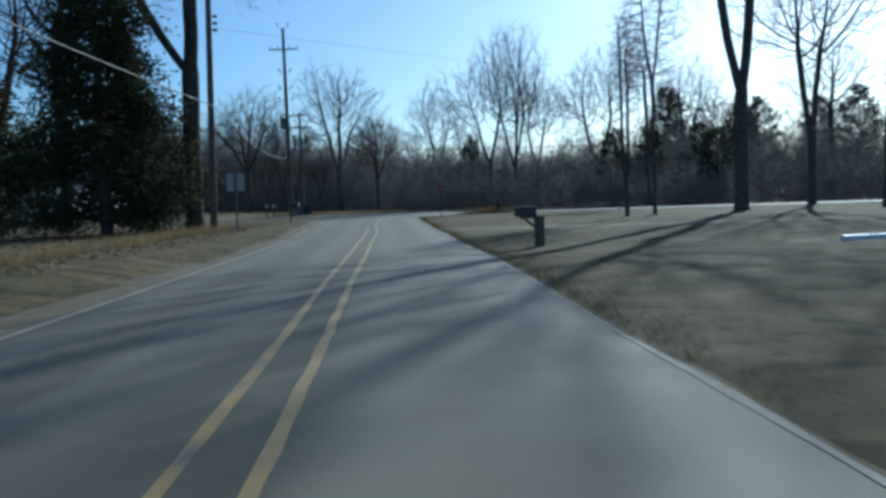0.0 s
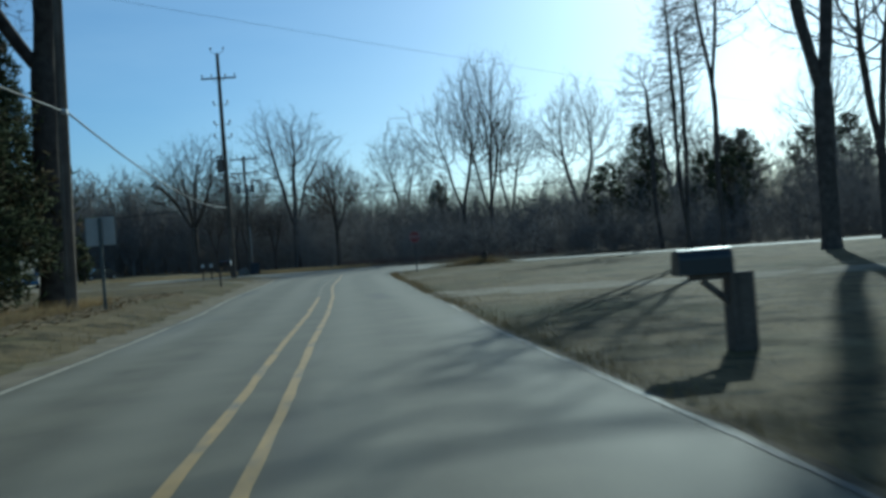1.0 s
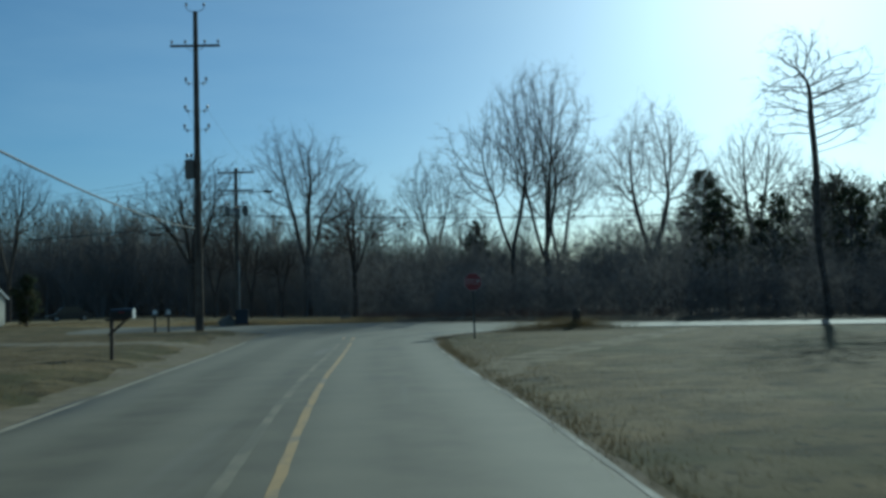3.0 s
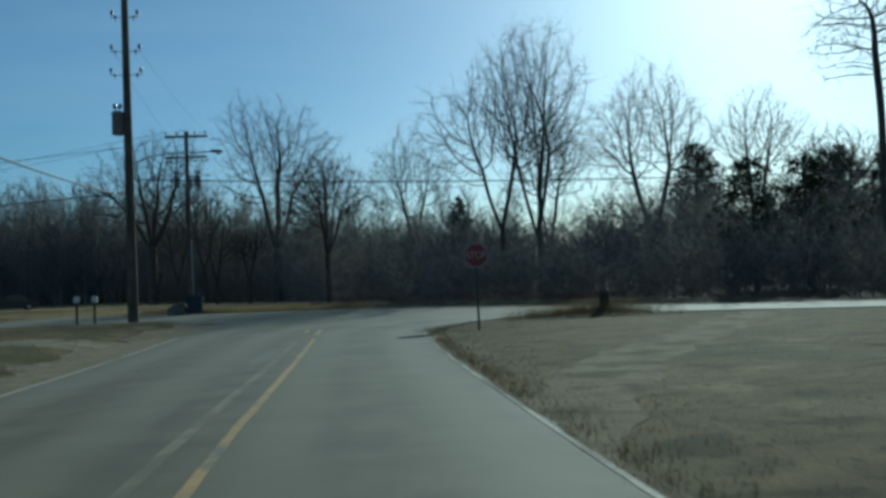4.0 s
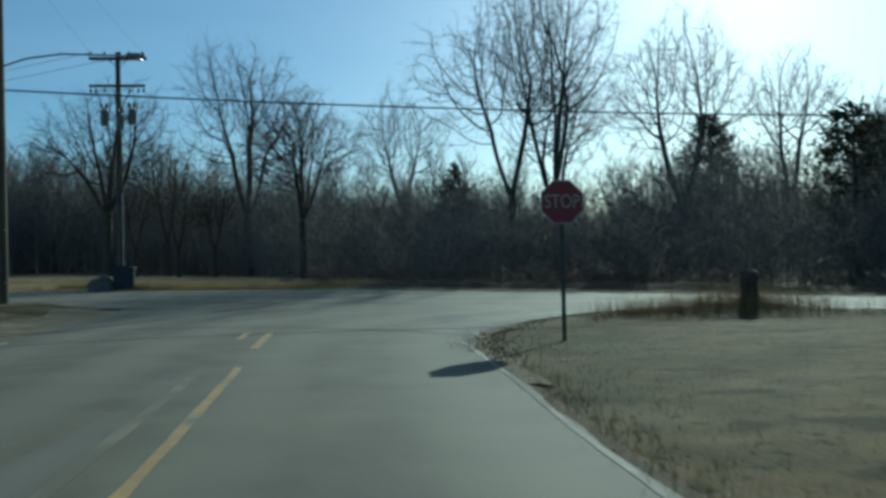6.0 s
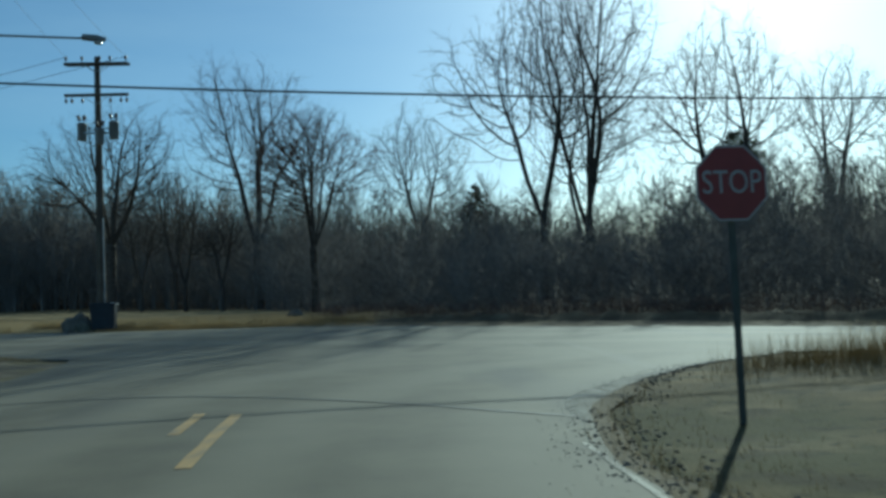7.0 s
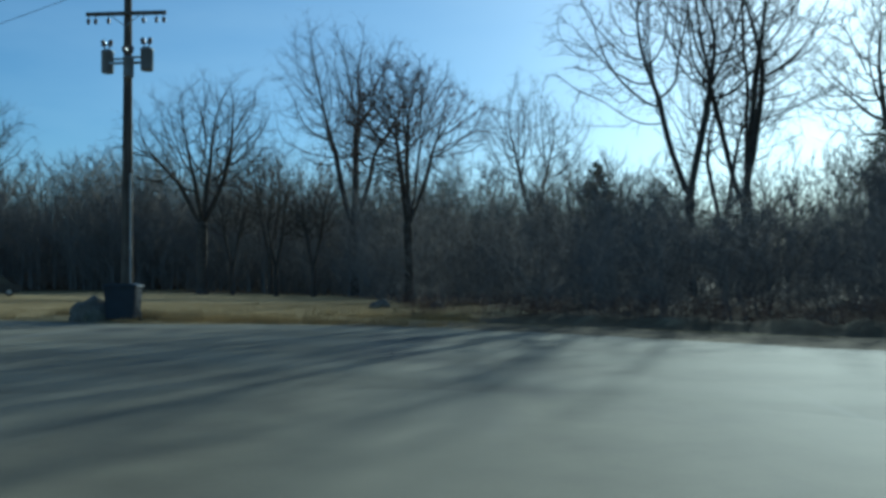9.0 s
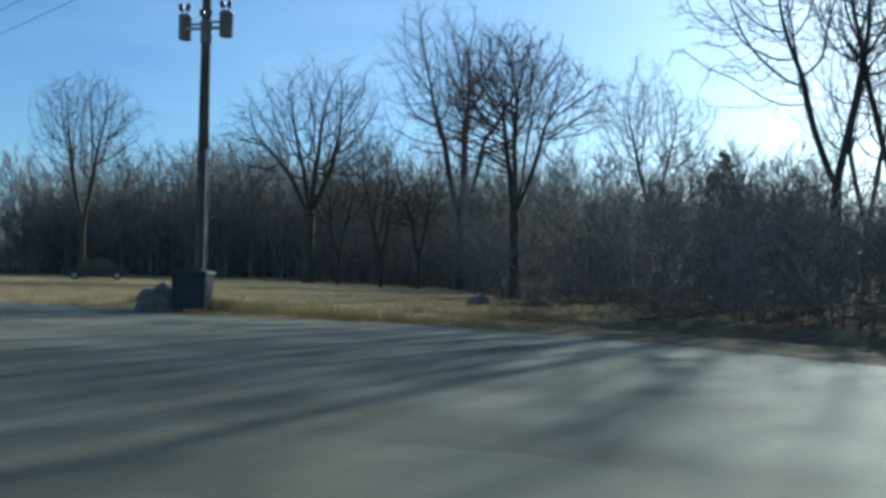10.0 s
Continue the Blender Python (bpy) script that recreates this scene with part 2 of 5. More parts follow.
def box(bm, cx, cy, cz, sx, sy, sz, bevel=0.0, rot=None):
    r = bmesh.ops.create_cube(bm, size=1.0)
    m = Matrix.Translation((cx, cy, cz)) @ (rot or Matrix.Identity(4)) @ Matrix.Diagonal((sx, sy, sz, 1))
    bmesh.ops.transform(bm, matrix=m, verts=r["verts"])
    if bevel:
        es = list({e for v in r["verts"] for e in v.link_edges})
        bmesh.ops.bevel(bm, geom=es, offset=bevel, segments=2, affect="EDGES", profile=0.5)
    return bm


def rod(bm, p0, p1, r0, r1=None, sides=12):
    p0, p1 = Vector(p0), Vector(p1)
    d = p1 - p0
    r = bmesh.ops.create_cone(bm, cap_ends=True, segments=sides, radius1=r0, radius2=r0 if r1 is None else r1, depth=d.length)
    m = Matrix.Translation((p0 + p1) / 2) @ d.to_track_quat("Z", "Y").to_matrix().to_4x4()
    bmesh.ops.transform(bm, matrix=m, verts=r["verts"])
    return bm


def lathe(bm, profile, sides=20, m=None):
    """A solid of revolution about z from (radius, height) pairs."""
    rings = []
    for r, z in profile:
        rings.append([bm.verts.new((r * math.cos(2 * math.pi * i / sides), r * math.sin(2 * math.pi * i / sides), z)) for i in range(sides)])
    made = [v for ring in rings for v in ring]
    for a, b in zip(rings, rings[1:]):
        for i in range(sides):
            bm.faces.new((a[i], a[(i + 1) % sides], b[(i + 1) % sides], b[i]))
    bm.faces.new(list(reversed(rings[0])))
    bm.faces.new(rings[-1])
    if m is not None:
        bmesh.ops.transform(bm, matrix=m, verts=made)
    return bm


def extrude_profile(bm, pts, depth, m=None):
    """A prism: the outline pts in the xz plane, drawn out along y from 0 to depth."""
    a = [bm.verts.new((x, 0, z)) for x, z in pts]
    b = [bm.verts.new((x, depth, z)) for x, z in pts]
    n = len(pts)
    bm.faces.new(a)
    bm.faces.new(list(reversed(b)))
    for i in range(n):
        bm.faces.new((a[i], b[i], b[(i + 1) % n], a[(i + 1) % n]))
    bmesh.ops.recalc_face_normals(bm, faces=bm.faces[:])
    if m is not None:
        bmesh.ops.transform(bm, matrix=m, verts=a + b)
    return bm


def tubes(segs, sides=3):
    """Tapered tubes for an (n, 8) array of x0 y0 z0 x1 y1 z1 r0 r1: verts and quads."""
    segs = np.asarray(segs, float)
    p0, p1, r0, r1 = segs[:, :3], segs[:, 3:6], segs[:, 6:7], segs[:, 7:8]
    d = p1 - p0
    d /= np.linalg.norm(d, axis=1, keepdims=True) + 1e-9
    ref = np.where(np.abs(d[:, 2:3]) > 0.9, np.array([[1.0, 0, 0]]), np.array([[0, 0, 1.0]]))
    u = np.cross(d, ref)
    u /= np.linalg.norm(u, axis=1, keepdims=True) + 1e-9
    w = np.cross(d, u)
    rings = []
    for p, r in ((p0, r0), (p1, r1)):
        for i in range(sides):
            a = 2 * math.pi * i / sides
            rings.append(p + r * (math.cos(a) * u + math.sin(a) * w))
    v = np.stack(rings, 1).reshape(-1, 3)
    base = (np.arange(len(segs)) * 2 * sides)[:, None]
    faces = [np.hstack([base + i, base + (i + 1) % sides, base + sides + (i + 1) % sides, base + sides + i]) for i in range(sides)]
    return v, np.vstack(faces)


def spikes(segs):
    """Three-sided twigs that run to a point: verts and triangles."""
    segs = np.asarray(segs, float)
    v, _ = tubes(segs, 3)
    v = v.reshape(-1, 6, 3)
    v = np.concatenate([v[:, :3], segs[:, None, 3:6]], 1).reshape(-1, 3)
    base = (np.arange(len(segs)) * 4)[:, None]
    return v, np.vstack([np.hstack([base + i, base + (i + 1) % 3, base + 3]) for i in range(3)])


# ---- the lie of the land ----
HEIGHTS = ((-60, -0.3), (0, -0.2), (20, -0.13), (40, -0.02), (55, 0.0), (75, 0.0), (85, 0.1), (95, 0.26), (103, 0.42), (120, 0.5), (190, 0.4), (250, 2.4), (340, 9.5), (600, 17.0), (4000, 17.0))
LEFT_EDGE = ((-60, -1.0), (0, -2.7), (8, -2.95), (20, -3.15), (28, -3.3), (35, -3.6), (43, -4.3), (51, -4.85), (60, -5.4), (66, -5.85), (75, -6.6), (80, -6.75), (83, -7.1), (85, -9.2), (86.5, -12.5))
WHITE_X = ((-60, 5.6), (0, 3.5), (7, 3.27), (12, 3.2), (17, 3.08), (20, 2.92), (25, 2.64), (31, 2.47), (38, 2.1), (46, 1.95), (49, 1.82), (55, 1.64), (59, 1.54), (62, 1.51), (65, 1.58), (69, 1.58))
YELLOW_X = ((-60, 2.9), (0, 0.8), (7, 0.6), (13, 0.38), (20, 0.2), (25, 0.03), (31, -0.12), (38, -0.4), (46, -0.87), (51, -1.07), (57, -1.2), (62, -1.34), (66.3, -1.48), (69, -1.6), (72.5, -1.68))
RIGHT_FLARE = ((69, 1.68), (71.2, 2.12), (72.4, 2.7), (73.8, 3.6), (75.3, 4.9), (76.4, 6.7), (77.3, 9.2), (86.6, 9.2))


def along(table, y):
    return float(np.interp(y, [a for a, _ in table], [b for _, b in table]))


def rise(x, y):
    """Height of the ground."""
    z = along(HEIGHTS, y)
    out = along(LEFT_EDGE, y) - x
    if out > 0.6 and y < 92:
        z += 0.3 * min(1.0, (out - 0.6) / 1.8) * min(1.0, max(0.0, (92 - y) / 10))
    if x < -20 and y > 60:
        z += 0.5 * min(1.0, (-20 - x) / 20) * min(1.0, (y - 60) / 30)
    off = min(x - along(WHITE_X, y), 70 - y) if x > 0 else min(out - 0.6, 82 - y)
    if 0.9 < off and -10 < y and abs(x) < 45 and not near_drive(x, y):
        z += min(1.0, (off - 0.9) / 2.5) * (1.0 if x > 0 else 0.2) * (0.075 * noise.noise((x * 0.33, y * 0.33, 9.0)) + 0.035 * noise.noise((x * 0.8, y * 0.8, 4.0)))
    if x > 4.5 and 70 < y < 77:
        z += 0.22 * math.exp(-((x - 8.2) / 1.9) ** 2 - ((y - 74.0) / 0.9) ** 2)
    if x > 2.2:
        z -= 0.12 * math.exp(-((x - 3.9) ** 2 + (y - 70.1) ** 2) / 2.5)
    return z


def lines_of(lo, hi, near, far):
    """Grid lines: fine between lo and hi, ever coarser out to far."""
    mid = list(np.arange(lo, hi + near / 2, near))
    step, up, down = near, [], []
    a = hi
    while a < far:
        step *= 1.35
        a += step
        up.append(a)
    step, a = near, lo
    while a > -far:
        step *= 1.35
        a -= step
        down.append(a)
    return np.array(list(reversed(down)) + mid + up)


CUT = [(0.6, 48.4), (2.0, 51.5), (3.5, 55.2), (5.2, 58.5), (7.2, 61.8), (9.2, 65.0), (13.5, 71.5)]
DRIVE_EAST = [(1.9, 36.0), (4.5, 35.2), (9, 33.5), (20, 31), (45, 28)]
DRIVE_WEST = [(-5.4, 65.6), (-12, 68.5), (-22, 76), (-31, 90), (-34, 101)]


def near_drive(x, y):
    """True on and beside the gravel driveways."""
    for pts in (DRIVE_EAST, DRIVE_WEST, CUT):
        for (ax, ay), (bx, by) in zip(pts, pts[1:]):
            d = Vector((bx - ax, by - ay))
            k = min(max(((x - ax) * d.x + (y - ay) * d.y) / d.length_squared, 0), 1)
            if math.hypot(x - ax - d.x * k, y - ay - d.y * k) < 3.4:
                return True
    return False


gx, gy = lines_of(-40, 40, 0.7, 2600), lines_of(-14, 130, 0.7, 2600)
rng = np.random.default_rng(3)
gv = [(x, y, rise(x, y) + (rng.uniform(-0.012, 0.012) * (1.0 if x > 0 else 0.4) if (x < along(LEFT_EDGE, y) - 1 or x > 4.5) and abs(x) < 60 and y < 150 and not near_drive(x, y) else -0.002 if x > 3.2 or x < along(LEFT_EDGE, y) - 1 else -0.02)) for y in gy for x in gx]
nx = len(gx)
gf = [(j * nx + i, j * nx + i + 1, (j + 1) * nx + i + 1, (j + 1) * nx + i) for j in range(len(gy) - 1) for i in range(nx - 1)]
ground = mesh_ob("ground", gv, gf, GRASS, smooth=True)
ground.data.materials.append(WOOD_FLOOR)
ground.data.materials.append(STRAW_GROUND)
tagged(ground, "dormant brown and dull green grass with bare patches", "ground", kind="structure")


def strip(name, stations, mat, lift, cols=6):
    """A sheet over the ground between pairs of edge points, with rounded shoulders down into the soil."""
    v, f = [], []
    for (ax, ay), (bx, by) in stations:
        for i in range(cols + 1):
            k = i / cols
            x, y = ax + (bx - ax) * k, ay + (by - ay) * k
            v.append((x, y, along(HEIGHTS, y) + lift + 0.04 * (1 - (2 * k - 1) ** 2)))
        # skirts
        v.append((ax, ay, along(HEIGHTS, ay) - 0.15))
        v.append((bx, by, along(HEIGHTS, by) - 0.15))
    n = cols + 3
    for j in range(len(stations) - 1):
        o, q = j * n, (j + 1) * n
        for i in range(cols):
            f.append((o + i, o + i + 1, q + i + 1, q + i))
        f.append((o + cols + 1, o, q, q + cols + 1))
        f.append((o + cols, o + cols + 2, q + cols + 2, q + cols))
    ob = mesh_ob(name, v, f, mat)
    share = ob.data.attributes.new("across", "FLOAT", "POINT")
    share.data.foreach_set("value", ([i / cols for i in range(cols + 1)] + [0.0, 1.0]) * len(stations))
    return ob


def right_edge(y):
    return along(WHITE_X, y) + 0.055 if y < 69 else along(RIGHT_FLARE, y)


wob = np.random.default_rng(5)
road_rows = [((along(LEFT_EDGE, y) - 0.12 + wob.uniform(-0.05, 0.05), y), (right_edge(y) + wob.uniform(-0.03, 0.03), y)) for y in np.arange(-60, 86.6, 0.75)]
tagged(strip("road", road_rows, ASPHALT, 0.02, 10), "worn grey asphalt lane with dark patches and wheel tracks", "road", kind="structure")

NEAR = ((170, -70), (90, 3), (45, 44), (25, 63.0), (14.5, 71.8), (10, 75.1), (6.8, 76.6), (0, 79), (-7.6, 83), (-11, 85.5), (-16, 88), (-30, 95), (-60, 110), (-170, 160))
FAR = ((180, -58), (99, 10), (53, 50), (32, 66.5), (19, 75.8), (13.7, 79.8), (9.5, 84), (5.0, 88), (0.5, 92.3), (-5, 95.4), (-10, 96.6), (-16, 99.5), (-46, 116), (-155, 172))


def smooth_pairs(near, far, n=8):
    out = []
    for i in range(len(near) - 1):
        for k in range(n):
            t = k / n
            pts = []
            for tab in (near, far):
                p = [Vector(tab[min(max(j, 0), len(tab) - 1)]) for j in (i - 1, i, i + 1, i + 2)]
                pts.append(tuple(0.5 * (2 * p[1] + (p[2] - p[0]) * t + (2 * p[0] - 5 * p[1] + 4 * p[2] - p[3]) * t * t + (3 * p[1] - p[0] - 3 * p[2] + p[3]) * t ** 3)))
            out.append(tuple(pts))
    out.append((near[-1], far[-1]))
    return out


cross_rows = smooth_pairs(NEAR, FAR)
tagged(strip("cross_road", [(b, a) for a, b in cross_rows], ASPHALT, 0.03, 10), "pale worn asphalt cross road without markings", "road", kind="structure")


def ribbon(name, centre, y0, y1, width, mat, lift, label, step=0.5, ragged=0.01):
    """Paint or gravel laid along the road: a thin raised sheet with ragged edges."""
    v, f = [], []
    ys = np.arange(y0, y1 + step / 2, step)
    for y in ys:
        x = centre(y)
        a, b = wob.uniform(-ragged, ragged), wob.uniform(-ragged, ragged)
        base = along(HEIGHTS, y) + lift
        lx, rx = along(LEFT_EDGE, y), right_edge(y)
        for xx in (x - width / 2 + a, x + width / 2 + b):
            k = min(max((xx - lx) / (rx - lx), 0), 1)
            v.append((xx, y, base + 0.04 * (1 - (2 * k - 1) ** 2)))
    for j in range(len(ys) - 1):
        f.append((2 * j, 2 * j + 1, 2 * j + 3, 2 * j + 2))
    return tagged(mesh_ob(name, v, f, mat), label, "road marking", kind="structure")


ribbon("yellow_line", lambda y: along(YELLOW_X, y), -12, 66.4, 0.096, YELLOW, 0.0245, "worn yellow centre line painted on the asphalt")
ribbon("yellow_line", lambda y: along(YELLOW_X, y) - 0.42, -12, 38.5, 0.096, YELLOW, 0.0245, "worn yellow centre line painted on the asphalt")
ribbon("yellow_line", lambda y: along(YELLOW_X, y) - 0.42, 38.7, 66, 0.12, YELLOW_FAINT, 0.024, "almost rubbed off yellow centre line")
ribbon("yellow_line", lambda y: along(YELLOW_X, y), 68.8, 71.9, 0.13, YELLOW, 0.0245, "short worn yellow dash at the junction")
ribbon("yellow_line", lambda y: along(YELLOW_X, y) - 0.42, 70.5, 71.9, 0.13, YELLOW, 0.0245, "short worn yellow dash at the junction")
EDGE_LINE = "worn white edge line painted on the asphalt"
ribbon("white_line", lambda y: along(WHITE_X, y), -12, 33.6, 0.054, WHITE_LINE, 0.0245, EDGE_LINE, 0.25, 0.007)
ribbon("white_line", lambda y: along(WHITE_X, y), 37.4, 69.2, 0.054, WHITE_LINE, 0.0245, EDGE_LINE, 0.25, 0.007)
ribbon("white_line", lambda y: along(LEFT_EDGE, y) + 0.02, -12, 72, 0.1, DUSTY_LINE, 0.0245, "dusty worn edge line painted along the asphalt", 0.25, 0.012)


def dark_strip(points, width, label):
    """A meandering thin dark strip of uneven width, laid on the asphalt."""
    v, f = [], []
    for (ax, ay), (bx, by) in zip(points, points[1:]):
        n = max(2, int(math.hypot(bx - ax, by - ay) / 0.12))
        d = Vector((bx - ax, by - ay)).normalized()
        for i in range(n + 1):
            x, y = ax + (bx - ax) * i / n, ay + (by - ay) * i / n
            w = 0.035 * noise.noise((x * 1.1, y * 1.1, 8.0))
            half = width / 2 * (1 + 0.6 * noise.noise((x * 4.0, y * 4.0, 6.0)))
            lx, rx = along(LEFT_EDGE, y), right_edge(y)
            k = min(max((x - lx) / (rx - lx), 0), 1)
            z = along(HEIGHTS, y) + 0.026 + 0.04 * (1 - (2 * k - 1) ** 2)
            for s in (-1, 1):
                v.append((x - d.y * (w + s * half), y + d.x * (w + s * half), z))
    for j in range(len(v) // 2 - 1):
        f.append((2 * j, 2 * j + 2, 2 * j + 3, 2 * j + 1))
    return tagged(mesh_ob("dark_line", v, f, DARK_LINE), label, "road patch", kind="structure")


dark_strip(((-6.2, 74.15), (-4.6, 74.25), (-3.4, 74.15), (-2.5, 73.85), (-1.3, 73.15), (0.0, 72.2), (1.9, 70.55)), 0.075, "thin dark line running across the asphalt")


def verge(name, inner, width, y0, y1, label, mat=GRAVEL, lift=0.03, foot=-0.01):
    v, f = [], []
    ys = np.arange(y0, y1 + 0.3, 0.6)
    for y in ys:
        x0 = inner(y)
        w = width(y) * (1 + 0.35 * noise.noise((x0, y * 0.22, 3.0)) + 0.45 * noise.noise((x0, y * 0.9, 7.0)))
        for k in (0.0, 0.5, 1.0):
            x = x0 + w * k
            v.append((x, y, max(rise(x, y), along(HEIGHTS, y)) + (0.018, lift, foot)[int(k * 2)]))
    for j in range(len(ys) - 1):
        for i in (0, 1):
            f.append((3 * j + i, 3 * j + i + 1, 3 * j + i + 4, 3 * j + i + 3))
    return tagged(mesh_ob(name, v, f, mat, smooth=True), label, "road shoulder", kind="structure")


verge("shoulder", lambda y: along(LEFT_EDGE, y) - 0.06, lambda y: -0.75 - 0.9 * max(0, (y - 40) / 40), -14, 82, "pale gravel shoulder beside the asphalt")
verge("shoulder", lambda y: right_edge(y) - 0.03, lambda y: 0.16, -14, 75, "narrow strip of bare dirt beside the asphalt", DIRT, 0.008)
verge("shoulder", lambda y: right_edge(y) - 0.05, lambda y: 0.35, 64.5, 73.2, "pale loose gravel spilled round the corner", GRAVEL, 0.02)
verge("shoulder", lambda y: right_edge(y) + 0.02, lambda y: -0.5 * math.sin(math.pi * min(max((y - 70.0) / 5.8, 0.02), 0.98)) ** 0.6, 70.2, 75.6, "broken asphalt and pale gravel at the corner", BROKEN, 0.04, 0.022)


def lane_sheet(name, pts, width, label, mat=DRIVE):
    """A driveway: a gravel band along pts."""
    v, f = [], []
    dense = []
    for (ax, ay), (bx, by) in zip(pts, pts[1:]):
        n = max(2, int(math.hypot(bx - ax, by - ay) * 2))
        dense += [(ax + (bx - ax) * i / n, ay + (by - ay) * i / n) for i in range(n)]
    dense.append(pts[-1])
    for i, (x, y) in enumerate(dense):
        qx, qy = dense[min(i + 1, len(dense) - 1)]
        px, py = dense[max(i - 1, 0)]
        d = Vector((qx - px, qy - py)).normalized()
        for k in (-1, -0.78, -0.4, 0, 0.4, 0.78, 1):
            w = width / 2 * k * (1 + 0.45 * noise.noise((x * 0.5, y * 0.5, k)) + 0.45 * noise.noise((x * 2.1, y * 2.1, k)))
            xx, yy = x - d.y * w, y + d.x * w
            v.append((xx, yy, rise(xx, yy) + (-0.012 if abs(k) == 1 else 0.006)))
    for j in range(len(dense) - 1):
        for i in range(6):
            f.append((7 * j + i, 7 * j + i + 1, 7 * j + i + 8, 7 * j + i + 7))
    return tagged(mesh_ob(name, v, f, mat, smooth=True), label, name.replace("_", " "), kind="structure")


def far_verge(first, last, width, mat, label):
    """A ragged band of loose ground beyond the cross road's far edge."""
    v, f = [], []
    for (ax, ay), (bx, by) in cross_rows:
        if not first < bx < last:
            continue
        d = Vector((bx - ax, by - ay)).normalized()
        for k in range(9):
            w = width * (1 + 0.5 * noise.noise((bx * 0.35, by * 0.35, 2.0)) + 0.3 * noise.noise((bx * 1.3, by * 1.3, 5.0))) * k / 8
            q = Vector((bx, by)) + d * (w - 0.1)
            v.append((q.x, q.y, rise(q.x, q.y) + (0.03 if k < 8 else -0.02) + 0.02 * noise.noise((q.x * 1.7, q.y * 1.7, 1.0))))
    rows = len(v) // 9
    for j in range(rows - 1):
        for i in range(8):
            f.append((9 * j + i, 9 * j + i + 1, 9 * j + i + 10, 9 * j + i + 9))
    return tagged(mesh_ob("shoulder", v, f, mat, smooth=True), label, "road shoulder", kind="structure")


far_verge(-5.0, 60.0, 2.6, DIRT, "bare dirt and gravel between the cross road and the brush")
def earth_bank(first, last, back, height, width):
    """A low uneven ridge of dark leafy soil along the foot of the woods."""
    v, f, rows = [], [], 0
    for (ax, ay), (bx, by) in cross_rows:
        if not first < bx < last:
            continue
        d = Vector((bx - ax, by - ay)).normalized()
        foot = Vector((bx, by)) + d * (back + 0.3 * noise.noise((bx * 0.4, by * 0.4, 3.0)))
        h = height * (0.8 + 0.7 * noise.noise((bx * 0.9, by * 0.9, 1.0))) * min(1.0, (bx - first) / 3, (last - bx) / 3)
        for k in range(9):
            q = foot + d * (width * (k / 8 - 0.5))
            v.append((q.x, q.y, rise(q.x, q.y) - 0.05 + (h * math.sin(math.pi * k / 8) ** 1.3 + 0.05 * noise.noise((q.x * 2.6, q.y * 2.6, 2.0)) if 0 < k < 8 else 0.0)))
        rows += 1
    for j in range(rows - 1):
        for i in range(8):
            f.append((9 * j + i, 9 * j + i + 1, 9 * j + i + 10, 9 * j + i + 9))
    return tagged(mesh_ob("earth_bank", v, f, DIRT, smooth=True), "low dark bank of soil and leaves below the brush", "earth bank", kind="structure")


earth_bank(-3.5, 17.0, 4.1, 0.34, 2.4)
lane_sheet("driveway", DRIVE_EAST, 3.0, "pale gravel driveway crossing the lawn")
lane_sheet("dirt_track", CUT, 1.6, "bare dirt track worn across the lawn", TRODDEN)
lane_sheet("driveway", DRIVE_WEST, 3.2, "pale gravel driveway leading to the house")


# ---- trees ----
def crown_space(r, count, crown, lobes):
    """Points that the twigs of a crown reach for: a cluster of uneven rounded lobes with gaps between them."""
    rx, rz, mid = crown
    centres, sizes = [], []
    for i in range(lobes):
        d = r.normal(0, 1, 3)
        d /= np.linalg.norm(d)
        d[2] = abs(d[2]) * 1.1 - 0.35
        centres.append(d * r.uniform(0.35, 0.68))
        sizes.append(r.uniform(0.4, 0.62))
    pick = r.integers(lobes, size=count)
    d = r.normal(0, 1, (count, 3))
    d /= np.linalg.norm(d, axis=1, keepdims=True)
    p = np.array(centres)[pick] + d * (np.array(sizes)[pick] * r.uniform(0, 1, count) ** 0.5)[:, None]
    return p * np.array([rx, rx, rz]) + np.array([0, 0, mid])


def branch_out(r, nodes, parents, pts, step, kill, lift=0.12, rounds=75):
    """Grow a branching frame of nodes towards pts; gives places and parents."""
    pos, par = np.array(nodes, float), list(parents)
    near, dist = np.zeros(len(pts), int), np.full(len(pts), 1e9)

    def weigh(first):
        d = np.linalg.norm(pts[:, None] - pos[None, first:], axis=2)
        k = d.argmin(1)
        best = d[np.arange(len(pts)), k]
        better = best < dist
        near[better], dist[better] = k[better] + first, best[better]

    weigh(0)
    for _ in range(rounds):
        live = dist > kill
        pts, near, dist = pts[live], near[live], dist[live]
        if len(pts) == 0:
            break
        pull = np.zeros_like(pos)
        np.add.at(pull, near, (pts - pos[near]) / dist[:, None])
        at_ = np.unique(near)
        d = pull[at_] / (np.linalg.norm(pull[at_], axis=1, keepdims=True) + 1e-9)
        d += r.normal(0, 0.13, d.shape) + np.array([0, 0, lift])
        fresh = pos[at_] + step * d / np.linalg.norm(d, axis=1, keepdims=True)
        free = np.linalg.norm(fresh[:, None] - pos[None], axis=2).min(1) > step * 0.55
        if not free.any():
            break
        first = len(pos)
        pos = np.vstack([pos, fresh[free]])
        par += list(at_[free])
        weigh(first)
    return pos, np.array(par)


